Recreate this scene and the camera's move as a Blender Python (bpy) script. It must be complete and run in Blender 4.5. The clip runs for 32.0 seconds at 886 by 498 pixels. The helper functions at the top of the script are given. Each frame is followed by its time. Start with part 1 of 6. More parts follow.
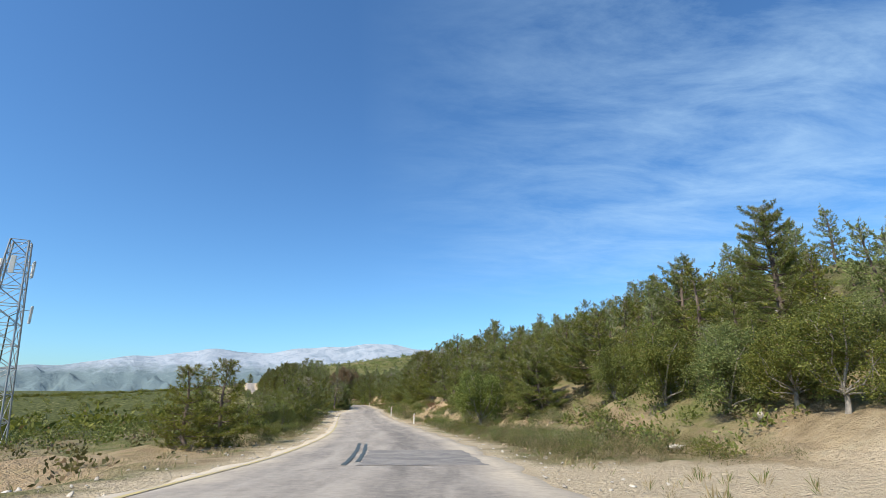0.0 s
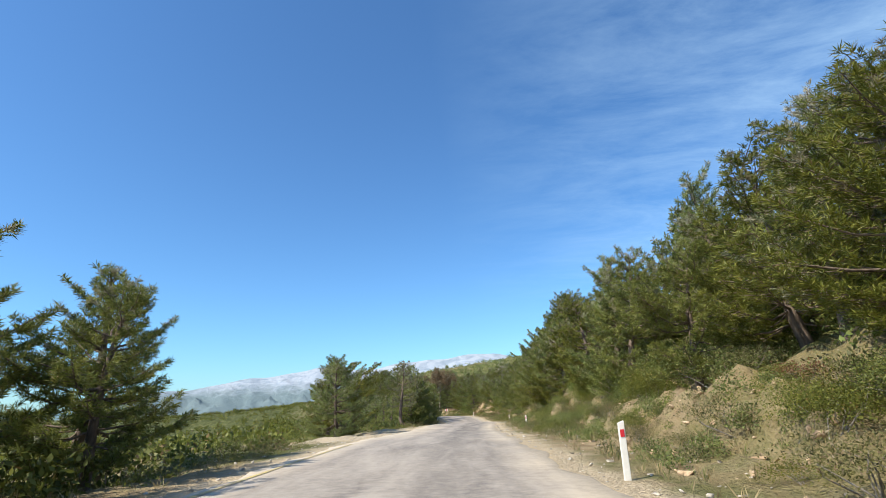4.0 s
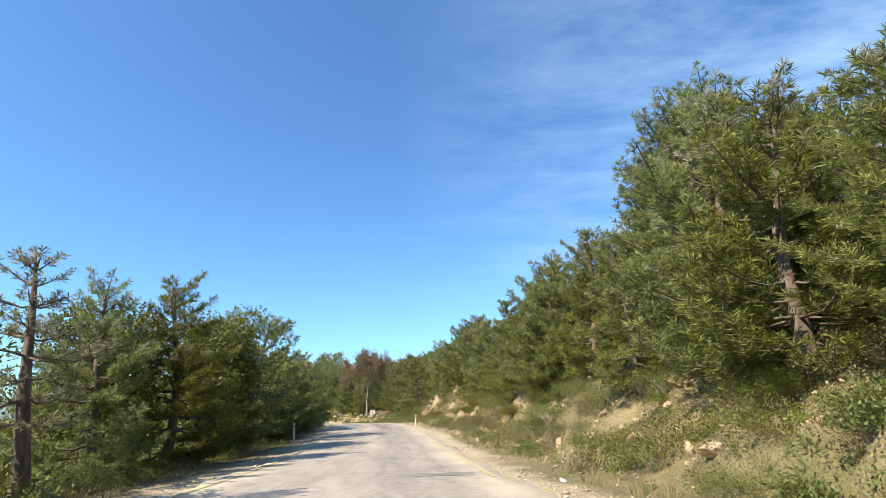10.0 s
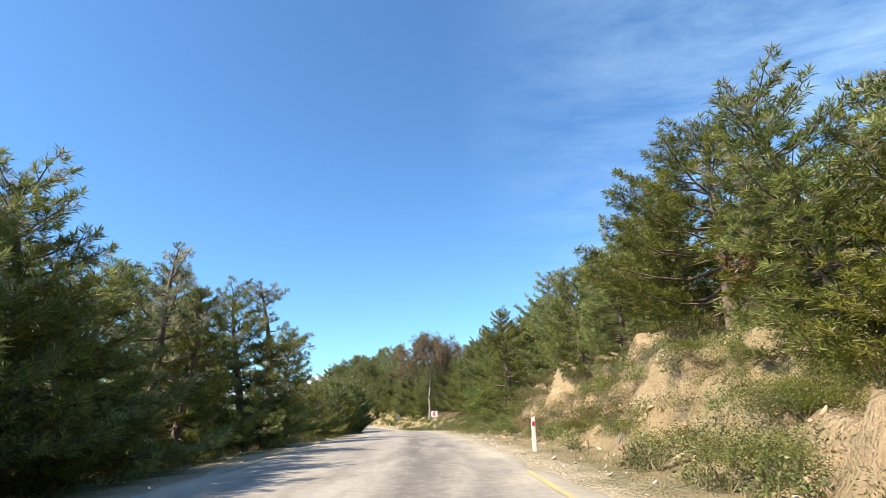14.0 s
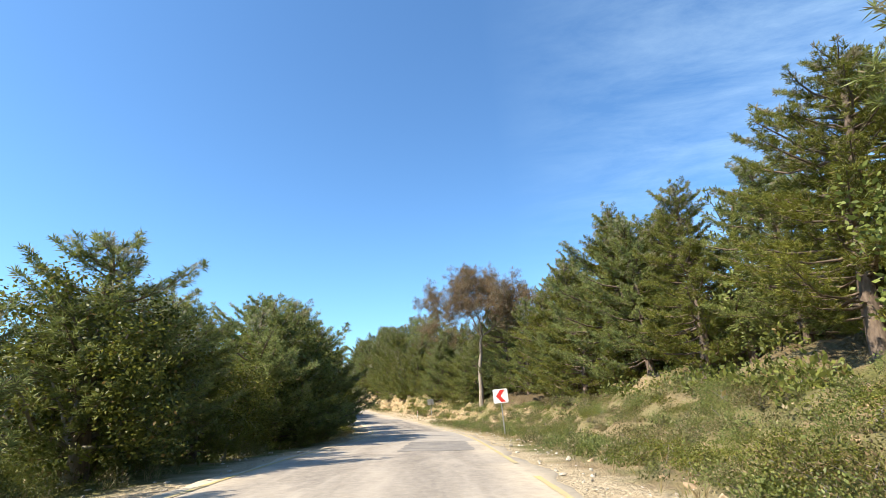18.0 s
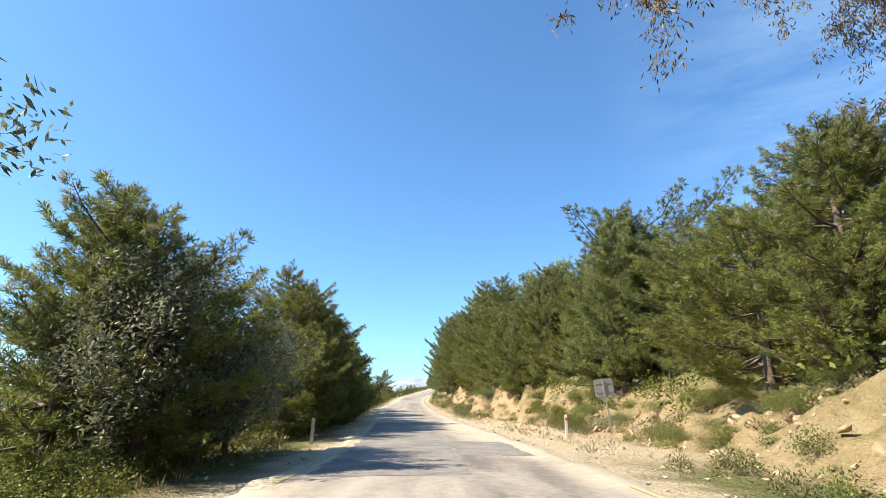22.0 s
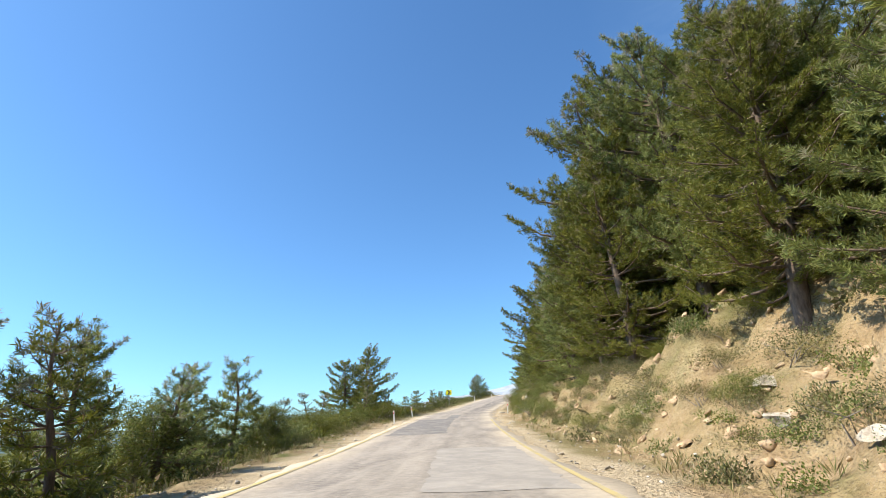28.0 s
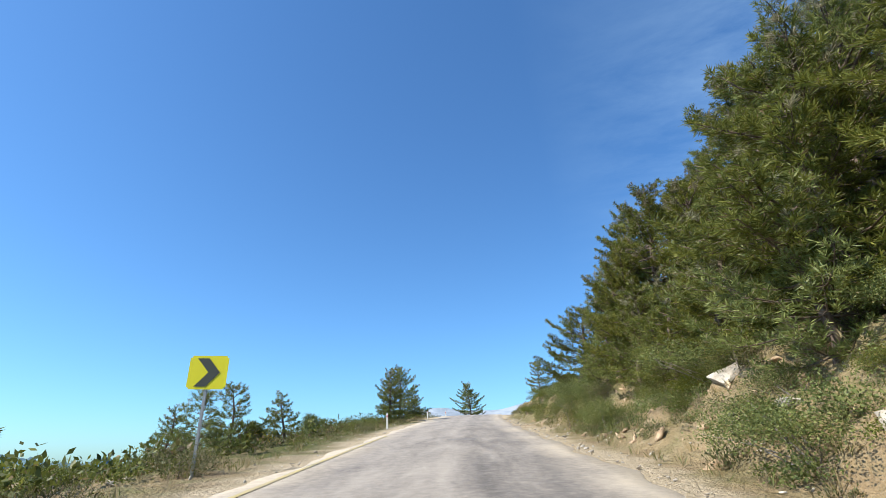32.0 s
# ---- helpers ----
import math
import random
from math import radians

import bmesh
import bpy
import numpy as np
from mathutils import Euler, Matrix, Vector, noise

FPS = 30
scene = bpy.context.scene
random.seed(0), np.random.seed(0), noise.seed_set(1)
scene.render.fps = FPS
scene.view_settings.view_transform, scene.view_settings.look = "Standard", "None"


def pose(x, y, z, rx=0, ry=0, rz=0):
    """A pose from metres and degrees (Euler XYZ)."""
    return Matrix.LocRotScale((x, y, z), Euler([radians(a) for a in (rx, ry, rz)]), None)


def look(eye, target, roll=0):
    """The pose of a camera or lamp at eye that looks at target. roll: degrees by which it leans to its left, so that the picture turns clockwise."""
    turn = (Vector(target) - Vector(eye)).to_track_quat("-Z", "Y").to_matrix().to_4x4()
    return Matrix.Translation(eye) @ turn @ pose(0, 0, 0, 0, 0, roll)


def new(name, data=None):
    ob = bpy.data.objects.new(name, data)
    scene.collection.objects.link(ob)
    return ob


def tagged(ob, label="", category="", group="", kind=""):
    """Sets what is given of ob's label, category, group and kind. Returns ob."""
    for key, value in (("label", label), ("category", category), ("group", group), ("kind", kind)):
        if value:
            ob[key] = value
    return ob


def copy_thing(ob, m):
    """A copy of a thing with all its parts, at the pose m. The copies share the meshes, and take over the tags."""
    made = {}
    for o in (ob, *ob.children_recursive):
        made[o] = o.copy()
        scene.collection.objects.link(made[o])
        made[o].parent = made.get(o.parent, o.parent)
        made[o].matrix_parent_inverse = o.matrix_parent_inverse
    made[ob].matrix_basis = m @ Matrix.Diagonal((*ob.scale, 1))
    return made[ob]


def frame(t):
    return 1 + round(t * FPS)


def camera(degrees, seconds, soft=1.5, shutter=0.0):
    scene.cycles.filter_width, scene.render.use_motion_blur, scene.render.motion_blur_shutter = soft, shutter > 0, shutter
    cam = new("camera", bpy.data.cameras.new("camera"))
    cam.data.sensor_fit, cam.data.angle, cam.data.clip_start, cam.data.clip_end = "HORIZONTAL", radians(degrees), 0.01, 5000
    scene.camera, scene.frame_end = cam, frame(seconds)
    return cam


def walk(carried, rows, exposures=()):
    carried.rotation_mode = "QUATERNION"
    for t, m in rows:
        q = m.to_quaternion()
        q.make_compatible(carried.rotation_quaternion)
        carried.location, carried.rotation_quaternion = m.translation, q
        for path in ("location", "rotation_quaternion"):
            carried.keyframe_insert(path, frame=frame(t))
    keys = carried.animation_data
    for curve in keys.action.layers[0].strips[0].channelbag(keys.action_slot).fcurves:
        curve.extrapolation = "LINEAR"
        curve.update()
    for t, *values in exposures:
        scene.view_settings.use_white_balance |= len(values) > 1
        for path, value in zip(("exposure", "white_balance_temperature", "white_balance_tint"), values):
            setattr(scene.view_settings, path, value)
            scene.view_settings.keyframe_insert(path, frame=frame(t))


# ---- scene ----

# camera: carried by a car along the road; t, place, yaw, pitch, roll
PATH = [
    (0, 0.00, 0.00, 0.45, -0.28, 15.53, 0.23),
    (0.5, -0.16, 9.75, 0.09, 2.30, 15.63, 0.51),
    (1, -0.65, 18.90, -0.37, 4.35, 15.73, -0.33),
    (1.5, -1.47, 27.39, -0.72, 6.41, 16.32, -1.09),
    (2, -2.69, 36.10, -1.11, 8.45, 16.80, -1.92),
    (2.5, -4.16, 44.55, -1.24, 10.07, 16.86, -2.26),
    (3, -5.69, 52.86, -1.45, 10.81, 16.95, -2.54),
    (3.5, -6.98, 60.85, -1.75, 10.75, 16.71, -3.06),
    (4, -8.47, 68.56, -1.81, 10.32, 16.86, -2.28),
    (4.5, -9.83, 76.01, -1.87, 9.56, 17.02, -1.92),
    (5, -11.03, 83.16, -1.92, 8.63, 17.05, -1.78),
    (5.5, -12.07, 89.98, -1.98, 7.80, 16.96, -1.78),
    (6, -13.02, 96.39, -2.12, 7.47, 16.93, -1.96),
    (6.5, -14.02, 102.66, -2.48, 7.13, 17.13, -2.35),
    (7, -14.66, 108.56, -2.52, 6.86, 17.04, -1.95),
    (7.5, -15.20, 114.20, -2.70, 6.45, 17.02, -1.55),
    (8, -15.78, 120.13, -2.77, 6.04, 16.92, -1.51),
    (8.5, -16.34, 126.17, -2.75, 5.72, 16.83, -1.63),
    (9, -16.94, 132.30, -2.84, 5.57, 16.78, -1.62),
    (9.5, -17.56, 138.15, -3.11, 5.24, 16.97, -1.48),
    (10, -18.27, 143.59, -3.37, 4.74, 17.21, -1.60),
    (10.5, -18.96, 148.17, -3.36, 5.16, 17.02, -1.19),
    (11, -19.54, 152.80, -3.49, 6.26, 16.99, -1.01),
    (11.5, -20.30, 156.99, -3.65, 7.21, 17.14, -0.83),
    (12, -21.13, 160.62, -3.80, 8.12, 17.33, -0.97),
    (12.5, -21.83, 165.06, -3.90, 9.23, 17.35, -1.43),
    (13, -22.72, 169.66, -3.87, 10.18, 17.27, -1.52),
    (13.5, -23.63, 174.16, -3.97, 10.89, 17.45, -1.96),
    (14, -24.81, 179.31, -3.81, 12.37, 17.72, -1.73),
    (14.5, -26.23, 184.88, -3.72, 13.75, 17.59, -1.61),
    (15, -27.82, 190.63, -3.65, 14.62, 16.97, -1.53),
    (15.5, -29.35, 196.37, -3.61, 15.06, 16.17, -1.45),
    (16, -30.86, 202.00, -3.70, 15.38, 15.98, -1.72),
    (16.5, -32.28, 207.11, -3.91, 15.74, 16.14, -1.87),
    (17, -33.65, 211.76, -4.16, 16.02, 16.34, -2.10),
    (17.5, -35.25, 216.90, -4.08, 16.53, 16.29, -1.70),
    (18, -36.99, 222.57, -4.15, 17.01, 16.39, -1.50),
    (18.5, -39.07, 229.11, -4.21, 17.59, 16.34, -1.60),
    (19, -41.40, 235.90, -4.43, 18.62, 16.43, -1.41),
    (19.5, -43.79, 242.67, -4.67, 19.58, 16.45, -1.74),
    (20, -46.14, 249.14, -5.00, 20.48, 16.56, -1.87),
    (20.5, -48.53, 255.32, -5.11, 21.83, 16.50, -1.31),
    (21, -51.25, 261.60, -5.36, 23.58, 16.68, -0.26),
    (21.5, -54.32, 267.95, -5.62, 26.51, 17.23, -0.03),
    (22, -57.86, 274.50, -5.69, 29.32, 17.74, -0.08),
    (22.5, -61.87, 281.27, -5.75, 31.04, 18.14, -0.43),
    (23, -65.80, 287.49, -5.67, 31.82, 18.29, -0.83),
    (23.5, -69.66, 293.49, -5.48, 31.80, 18.24, -1.85),
    (24, -73.77, 300.09, -5.38, 31.79, 18.36, -2.62),
    (24.5, -77.93, 306.54, -5.24, 32.44, 18.49, -2.51),
    (25, -82.55, 313.51, -5.05, 33.17, 18.91, -1.95),
    (25.5, -87.58, 320.98, -4.79, 33.37, 19.35, -1.63),
    (26, -92.93, 328.96, -4.37, 32.90, 19.57, -1.37),
    (26.5, -98.46, 337.42, -3.91, 32.17, 19.53, -1.01),
    (27, -104.13, 346.30, -3.48, 32.14, 19.45, -1.56),
    (27.5, -110.00, 355.59, -3.18, 32.00, 19.44, -2.28),
    (28, -115.75, 364.72, -2.85, 32.05, 19.84, -2.46),
    (28.5, -121.19, 373.38, -2.51, 32.00, 20.29, -2.48),
    (29, -126.48, 381.91, -2.07, 32.02, 20.69, -2.40),
    (29.5, -131.84, 390.18, -1.45, 32.05, 21.27, -1.25),
    (30, -137.05, 398.64, -0.80, 30.68, 21.46, -1.40),
    (30.5, -141.58, 406.87, -0.26, 29.10, 21.75, -1.61),
    (31, -145.47, 414.49, 0.35, 26.98, 22.15, -2.11),
    (31.5, -149.17, 422.26, 0.89, 24.89, 22.04, -2.11),
    (32, -152.32, 430.15, 1.47, 23.24, 22.08, -1.40),
]
cam = camera(82.0, 32.0, soft=0.5, shutter=0.0)


def carried_pose(x, y, z, yaw, pitch, roll):
    a, b = radians(yaw), radians(pitch)
    way = Vector((-math.sin(a) * math.cos(b), math.cos(a) * math.cos(b), math.sin(b)))
    eye = Vector((x, y, z))
    return look(eye, eye + way, roll)


walk(cam, [(t, carried_pose(*row)) for t, *row in PATH], [(0, 0.45, 6450, 10), (3.5, 0.60, 6500, 10), (9, 0.96, 6800, 10), (14, 1.04, 6850, 10), (20, 1.14, 7100, 10), (24, 1.16, 6950, 10), (27, 0.93, 6850, 10), (30, 0.74, 6500, 10), (32, 0.64, 6300, 10)])

# ---- sky and sun ----
SUN_YAW, SUN_HIGH = 132.0, 45.0   # degrees left of +y, and above the horizon
world = bpy.data.worlds.new("sky")
scene.world = world
world.use_nodes = True
wn = world.node_tree
wn.nodes.clear()


def wnode(kind, **values):
    n = wn.nodes.new(kind)
    for key, value in values.items():
        n.inputs[key].default_value = value
    return n


sky = wn.nodes.new("ShaderNodeTexSky")
sky.sky_type, sky.sun_disc = "NISHITA", False
sky.sun_elevation, sky.sun_rotation = radians(SUN_HIGH), radians(-SUN_YAW)
sky.altitude, sky.air_density, sky.dust_density, sky.ozone_density = 200, 1.0, 0.6, 2.0
where = wn.nodes.new("ShaderNodeTexCoord")
# thin cirrus: noise on the sky dome, drawn out along one direction
plane = wn.nodes.new("ShaderNodeVectorMath")
plane.operation = "DIVIDE"
parts = wn.nodes.new("ShaderNodeSeparateXYZ")
high = wn.nodes.new("ShaderNodeMath")
high.operation, high.inputs[1].default_value = "ADD", 0.12
wn.links.new(where.outputs["Generated"], parts.inputs[0])
wn.links.new(parts.outputs["Z"], high.inputs[0])
wn.links.new(where.outputs["Generated"], plane.inputs[0])
wn.links.new(high.outputs[0], plane.inputs[1])
drawn = wn.nodes.new("ShaderNodeMapping")
drawn.inputs["Rotation"].default_value = (0, 0, radians(-24))
drawn.inputs["Scale"].default_value = (0.7, 1.5, 1)
wn.links.new(plane.outputs[0], drawn.inputs["Vector"])
wisp = wnode("ShaderNodeTexNoise", Scale=2.6, Detail=10.0, Roughness=0.66, Distortion=0.35)
wn.links.new(drawn.outputs[0], wisp.inputs["Vector"])
patch = wnode("ShaderNodeTexNoise", Scale=0.55, Detail=2.0, Roughness=0.5)
wn.links.new(plane.outputs[0], patch.inputs["Vector"])
# the veil lies over the slope on the right of the road
side = wn.nodes.new("ShaderNodeMapRange")
side.inputs["From Min"].default_value, side.inputs["From Max"].default_value = -0.15, 0.75
wn.links.new(parts.outputs["X"], side.inputs["Value"])
amount = wn.nodes.new("ShaderNodeMapRange")
amount.inputs["From Min"].default_value, amount.inputs["From Max"].default_value = 0.36, 0.92
wn.links.new(wisp.outputs["Fac"], amount.inputs["Value"])
clumps = wn.nodes.new("ShaderNodeMapRange")
clumps.inputs["From Min"].default_value, clumps.inputs["From Max"].default_value = 0.36, 0.62
wn.links.new(patch.outputs["Fac"], clumps.inputs["Value"])
veil = wn.nodes.new("ShaderNodeMath")
veil.operation = "MULTIPLY"
wn.links.new(amount.outputs[0], veil.inputs[0])
wn.links.new(clumps.outputs[0], veil.inputs[1])
veil2 = wn.nodes.new("ShaderNodeMath")
veil2.operation = "MULTIPLY"
wn.links.new(veil.outputs[0], veil2.inputs[0])
wn.links.new(side.outputs[0], veil2.inputs[1])
mixed = wn.nodes.new("ShaderNodeMix")
mixed.data_type = "RGBA"
wn.links.new(veil2.outputs[0], mixed.inputs[0])
wn.links.new(sky.outputs[0], mixed.inputs[6])
mixed.inputs[7].default_value = (7.8, 6.8, 6.5, 1)
tint = wn.nodes.new("ShaderNodeMix")      # the clear deep blue of the winter sky
tint.data_type, tint.blend_type = "RGBA", "MULTIPLY"
tint.inputs[0].default_value = 1.0
tint.inputs[7].default_value = (0.62, 1.0, 1.30, 1)
wn.links.new(mixed.outputs[2], tint.inputs[6])
bg = wnode("ShaderNodeBackground", Strength=0.101)
wn.links.new(tint.outputs[2], bg.inputs["Color"])
wout = wn.nodes.new("ShaderNodeOutputWorld")
wn.links.new(bg.outputs[0], wout.inputs["Surface"])

sun_way = Vector((-math.sin(radians(SUN_YAW)) * math.cos(radians(SUN_HIGH)),
                  math.cos(radians(SUN_YAW)) * math.cos(radians(SUN_HIGH)), math.sin(radians(SUN_HIGH))))
sun = new("sun", bpy.data.lights.new("sun", "SUN"))
sun.data.energy, sun.data.angle, sun.data.color = 5.0, radians(0.5), (1.0, 0.92, 0.78)
sun.matrix_world = look(sun_way * 300, (0, 0, 0))


# ---- materials ----
class Mat:
    """A short way to write node materials."""

    def __init__(self, name, rough=0.8, spec=0.3):
        self.m = bpy.data.materials.new(name)
        self.m.use_nodes = True
        self.t = self.m.node_tree
        self.b = self.t.nodes["Principled BSDF"]
        self.b.inputs["Roughness"].default_value = rough
        self.b.inputs["Specular IOR Level"].default_value = spec
        self.coord = None

    def node(self, kind, **values):
        n = self.t.nodes.new(kind)
        for key, value in values.items():
            n.inputs[key].default_value = value
        return n

    def link(self, a, b):
        self.t.links.new(a, b)
        return self

    def place(self, which="Object", scale=(1, 1, 1)):
        c = self.t.nodes.new("ShaderNodeTexCoord")
        m = self.node("ShaderNodeMapping", Scale=scale)
        self.link(c.outputs[which], m.inputs["Vector"])
        return m.outputs[0]

    def noise(self, scale, detail=4.0, rough=0.55, at=None, distort=0.0):
        n = self.node("ShaderNodeTexNoise", Scale=scale, Detail=detail, Roughness=rough, Distortion=distort)
        self.link(at if at is not None else self.place(), n.inputs["Vector"])
        return n.outputs["Fac"]

    def ramp(self, value, *stops):
        r = self.t.nodes.new("ShaderNodeValToRGB")
        e = r.color_ramp.elements
        while len(e) < len(stops):
            e.new(0.5)
        for k, (at, c) in enumerate(stops):
            e[k].position, e[k].color = at, (*c, 1) if len(c) == 3 else c
        self.link(value, r.inputs[0])
        return r.outputs[0]

    def span(self, value, a, b, c=0.0, d=1.0):
        r = self.t.nodes.new("ShaderNodeMapRange")
        for key, x in (("From Min", a), ("From Max", b), ("To Min", c), ("To Max", d)):
            r.inputs[key].default_value = x
        self.link(value, r.inputs["Value"])
        return r.outputs[0]

    def mix(self, f, a, b, blend="MIX"):
        n = self.t.nodes.new("ShaderNodeMix")
        n.data_type, n.blend_type = "RGBA", blend
        for k, x in ((0, f), (6, a), (7, b)):
            if isinstance(x, (int, float)):
                n.inputs[k].default_value = x
            elif isinstance(x, tuple):
                n.inputs[k].default_value = (*x, 1)
            else:
                self.link(x, n.inputs[k])
        return n.outputs[2]

    def math(self, op, a, b):
        n = self.t.nodes.new("ShaderNodeMath")
        n.operation = op
        for k, x in ((0, a), (1, b)):
            if isinstance(x, (int, float)):
                n.inputs[k].default_value = x
            else:
                self.link(x, n.inputs[k])
        return n.outputs[0]

    def attribute(self, name):
        n = self.t.nodes.new("ShaderNodeAttribute")
        n.attribute_name = name
        return n.outputs["Fac"]

    def colour(self, c):
        if isinstance(c, tuple):
            self.b.inputs["Base Color"].default_value = (*c, 1)
        else:
            self.link(c, self.b.inputs["Base Color"])
        return self

    def bump(self, height, strength=0.4, distance=0.02):
        n = self.node("ShaderNodeBump", Strength=strength, Distance=distance)
        self.link(height, n.inputs["Height"])
        self.link(n.outputs[0], self.b.inputs["Normal"])
        return self


def leafy(name, dark, mid, light, dry=None, dry_part=0.0, shine=0.36, sunlit_tip=None):
    """Foliage: a colour for each leaf, each tuft of leaves and each plant, light coming through."""
    m = Mat(name, rough=0.5, spec=0.3)
    island = m.node("ShaderNodeNewGeometry").outputs["Random Per Island"]
    each = m.node("ShaderNodeObjectInfo").outputs["Random"]
    shade = m.math("ADD", m.math("MULTIPLY", island, 0.45), m.math("MULTIPLY", m.attribute("tone"), 0.55))
    c = m.ramp(shade, (0.08, dark), (0.48, mid), (0.95, light))
    if dry:
        part = m.math("GREATER_THAN", m.math("FRACT", m.math("MULTIPLY", island, 37.0), 0.0), 1.0 - dry_part)
        c = m.mix(part, c, dry)
    # pale tan painted on upper tufts, as sunlight on the crown's top
    if sunlit_tip:
        c = m.mix(m.math("MULTIPLY", m.attribute("sunlit_tip"), 0.75), c, sunlit_tip)
    hue = m.node("ShaderNodeHueSaturation")
    m.link(m.span(each, 0, 1, 0.478, 0.512), hue.inputs["Hue"])
    m.link(m.span(each, 0, 1, 1.1, 0.85), hue.inputs["Saturation"])
    m.link(m.span(each, 0, 1, 0.8, 1.22), hue.inputs["Value"])
    m.link(c, hue.inputs["Color"])
    c = hue.outputs[0]
    m.colour(c)
    t = m.node("ShaderNodeBsdfTranslucent")
    m.link(c, t.inputs["Color"])
    s = m.node("ShaderNodeMixShader", Fac=shine)
    m.link(m.b.outputs[0], s.inputs[1]).link(t.outputs[0], s.inputs[2])
    m.link(s.outputs[0], m.t.nodes["Material Output"].inputs["Surface"])
    return m.m


def bark(name, dark, light, grain=9.0):
    m = Mat(name, 0.9, 0.15)
    n = m.noise(grain, 6, 0.65, m.place("Object", (1, 1, 0.22)))
    m.colour(m.ramp(n, (0.3, dark), (0.7, light))).bump(n, 0.7, 0.03)
    return m.m


PINE = leafy("pine needles", (0.048, 0.062, 0.014), (0.155, 0.184, 0.038), (0.30, 0.318, 0.078), (0.21, 0.165, 0.08), 0.05, sunlit_tip=(0.32, 0.29, 0.19))
PINE_GREY = leafy("greyish pine needles", (0.060, 0.070, 0.032), (0.150, 0.165, 0.078), (0.29, 0.30, 0.16), (0.30, 0.26, 0.17), 0.2, sunlit_tip=(0.42, 0.38, 0.28))
OAK = leafy("evergreen oak leaves", (0.044, 0.058, 0.011), (0.122, 0.146, 0.028), (0.245, 0.262, 0.056), (0.22, 0.165, 0.06), 0.04)
FRESH = leafy("fresh shrub leaves", (0.050, 0.072, 0.011), (0.130, 0.165, 0.026), (0.25, 0.28, 0.052))
HEATH = leafy("low heath leaves", (0.048, 0.052, 0.018), (0.125, 0.125, 0.042), (0.24, 0.225, 0.085), (0.27, 0.21, 0.12), 0.16)
RUST = leafy("rust brown leaves", (0.12, 0.07, 0.035), (0.20, 0.12, 0.06), (0.28, 0.18, 0.09))
OLIVE = leafy("olive leaves", (0.07, 0.08, 0.045), (0.185, 0.20, 0.12), (0.36, 0.375, 0.255))
GUM = leafy("gum tree leaves", (0.065, 0.062, 0.030), (0.19, 0.165, 0.085), (0.38, 0.335, 0.215), (0.32, 0.20, 0.10), 0.22)
STRAW = leafy("dry grass", (0.22, 0.18, 0.09), (0.34, 0.28, 0.14), (0.46, 0.39, 0.21), (0.16, 0.19, 0.06), 0.3)
BLOOM = leafy("yellow blossom", (0.45, 0.36, 0.02), (0.6, 0.48, 0.03), (0.7, 0.58, 0.06))
BARK = bark("pine bark", (0.07, 0.05, 0.04), (0.22, 0.17, 0.135))
PALE_BARK = bark("pale gum bark", (0.14, 0.11, 0.085), (0.40, 0.34, 0.28), 4.0)
TWIG = bark("grey twigs", (0.14, 0.12, 0.10), (0.32, 0.29, 0.25))


def ground_material():
    m = Mat("dry stony soil", 0.95, 0.1)
    at = m.place("Object")
    broad, mid, fine = m.noise(0.09, 4, 0.6, at), m.noise(0.9, 5, 0.6, at), m.noise(9.0, 6, 0.7, at)
    pebbles = m.node("ShaderNodeTexVoronoi", Scale=14.0)
    m.link(at, pebbles.inputs["Vector"])
    soil = m.ramp(mid, (0.3, (0.20, 0.15, 0.085)), (0.5, (0.34, 0.26, 0.155)), (0.72, (0.47, 0.375, 0.245)))
    green = m.ramp(fine, (0.3, (0.08, 0.09, 0.03)), (0.6, (0.16, 0.165, 0.06)), (0.8, (0.26, 0.24, 0.11)))
    c = m.mix(m.span(m.math("ADD", broad, m.math("MULTIPLY", mid, 0.7)), 0.74, 0.96), soil, green)
    sand = m.ramp(fine, (0.25, (0.40, 0.31, 0.20)), (0.55, (0.55, 0.45, 0.31)), (0.8, (0.66, 0.57, 0.43)))
    maquis = m.ramp(m.noise(0.35, 8, 0.72, at), (0.34, (0.022, 0.030, 0.010)), (0.52, (0.075, 0.085, 0.028)), (0.63, (0.15, 0.145, 0.06)), (0.72, (0.42, 0.38, 0.30)))
    c = m.mix(m.attribute("scrub"), c, maquis)
    c = m.mix(m.attribute("sand"), c, sand)
    cut = m.ramp(m.noise(0.8, 7, 0.65, m.place("Object", (1, 1, 2.6)), 0.6), (0.28, (0.36, 0.235, 0.13)), (0.48, (0.55, 0.39, 0.23)), (0.7, (0.68, 0.53, 0.345)))
    crumbled = m.noise(4.5, 9, 0.75, m.place("Object", (1, 1, 2.2)), 1.2)
    cut = m.mix(m.span(crumbled, 0.40, 0.56, 0.5, 0.0), cut, (0.25, 0.165, 0.10))
    c = m.mix(m.attribute("cut"), c, cut)
    litter = m.ramp(fine, (0.3, (0.08, 0.06, 0.035)), (0.7, (0.17, 0.125, 0.07)))
    c = m.mix(m.attribute("litter"), c, litter)
    c = m.mix(m.span(pebbles.outputs["Distance"], 0.0, 0.22, 0.55, 0.0), c, m.mix(fine, (0.36, 0.31, 0.24), (0.62, 0.57, 0.49)))
    m.colour(c)
    rough = m.noise(2.6, 6, 0.7, at)
    m.bump(m.math("ADD", m.math("MULTIPLY", rough, 2.6), m.math("ADD", m.math("MULTIPLY", fine, 0.7), m.math("MULTIPLY", pebbles.outputs["Distance"], -0.5))), 1.0, 0.11)
    return m.m


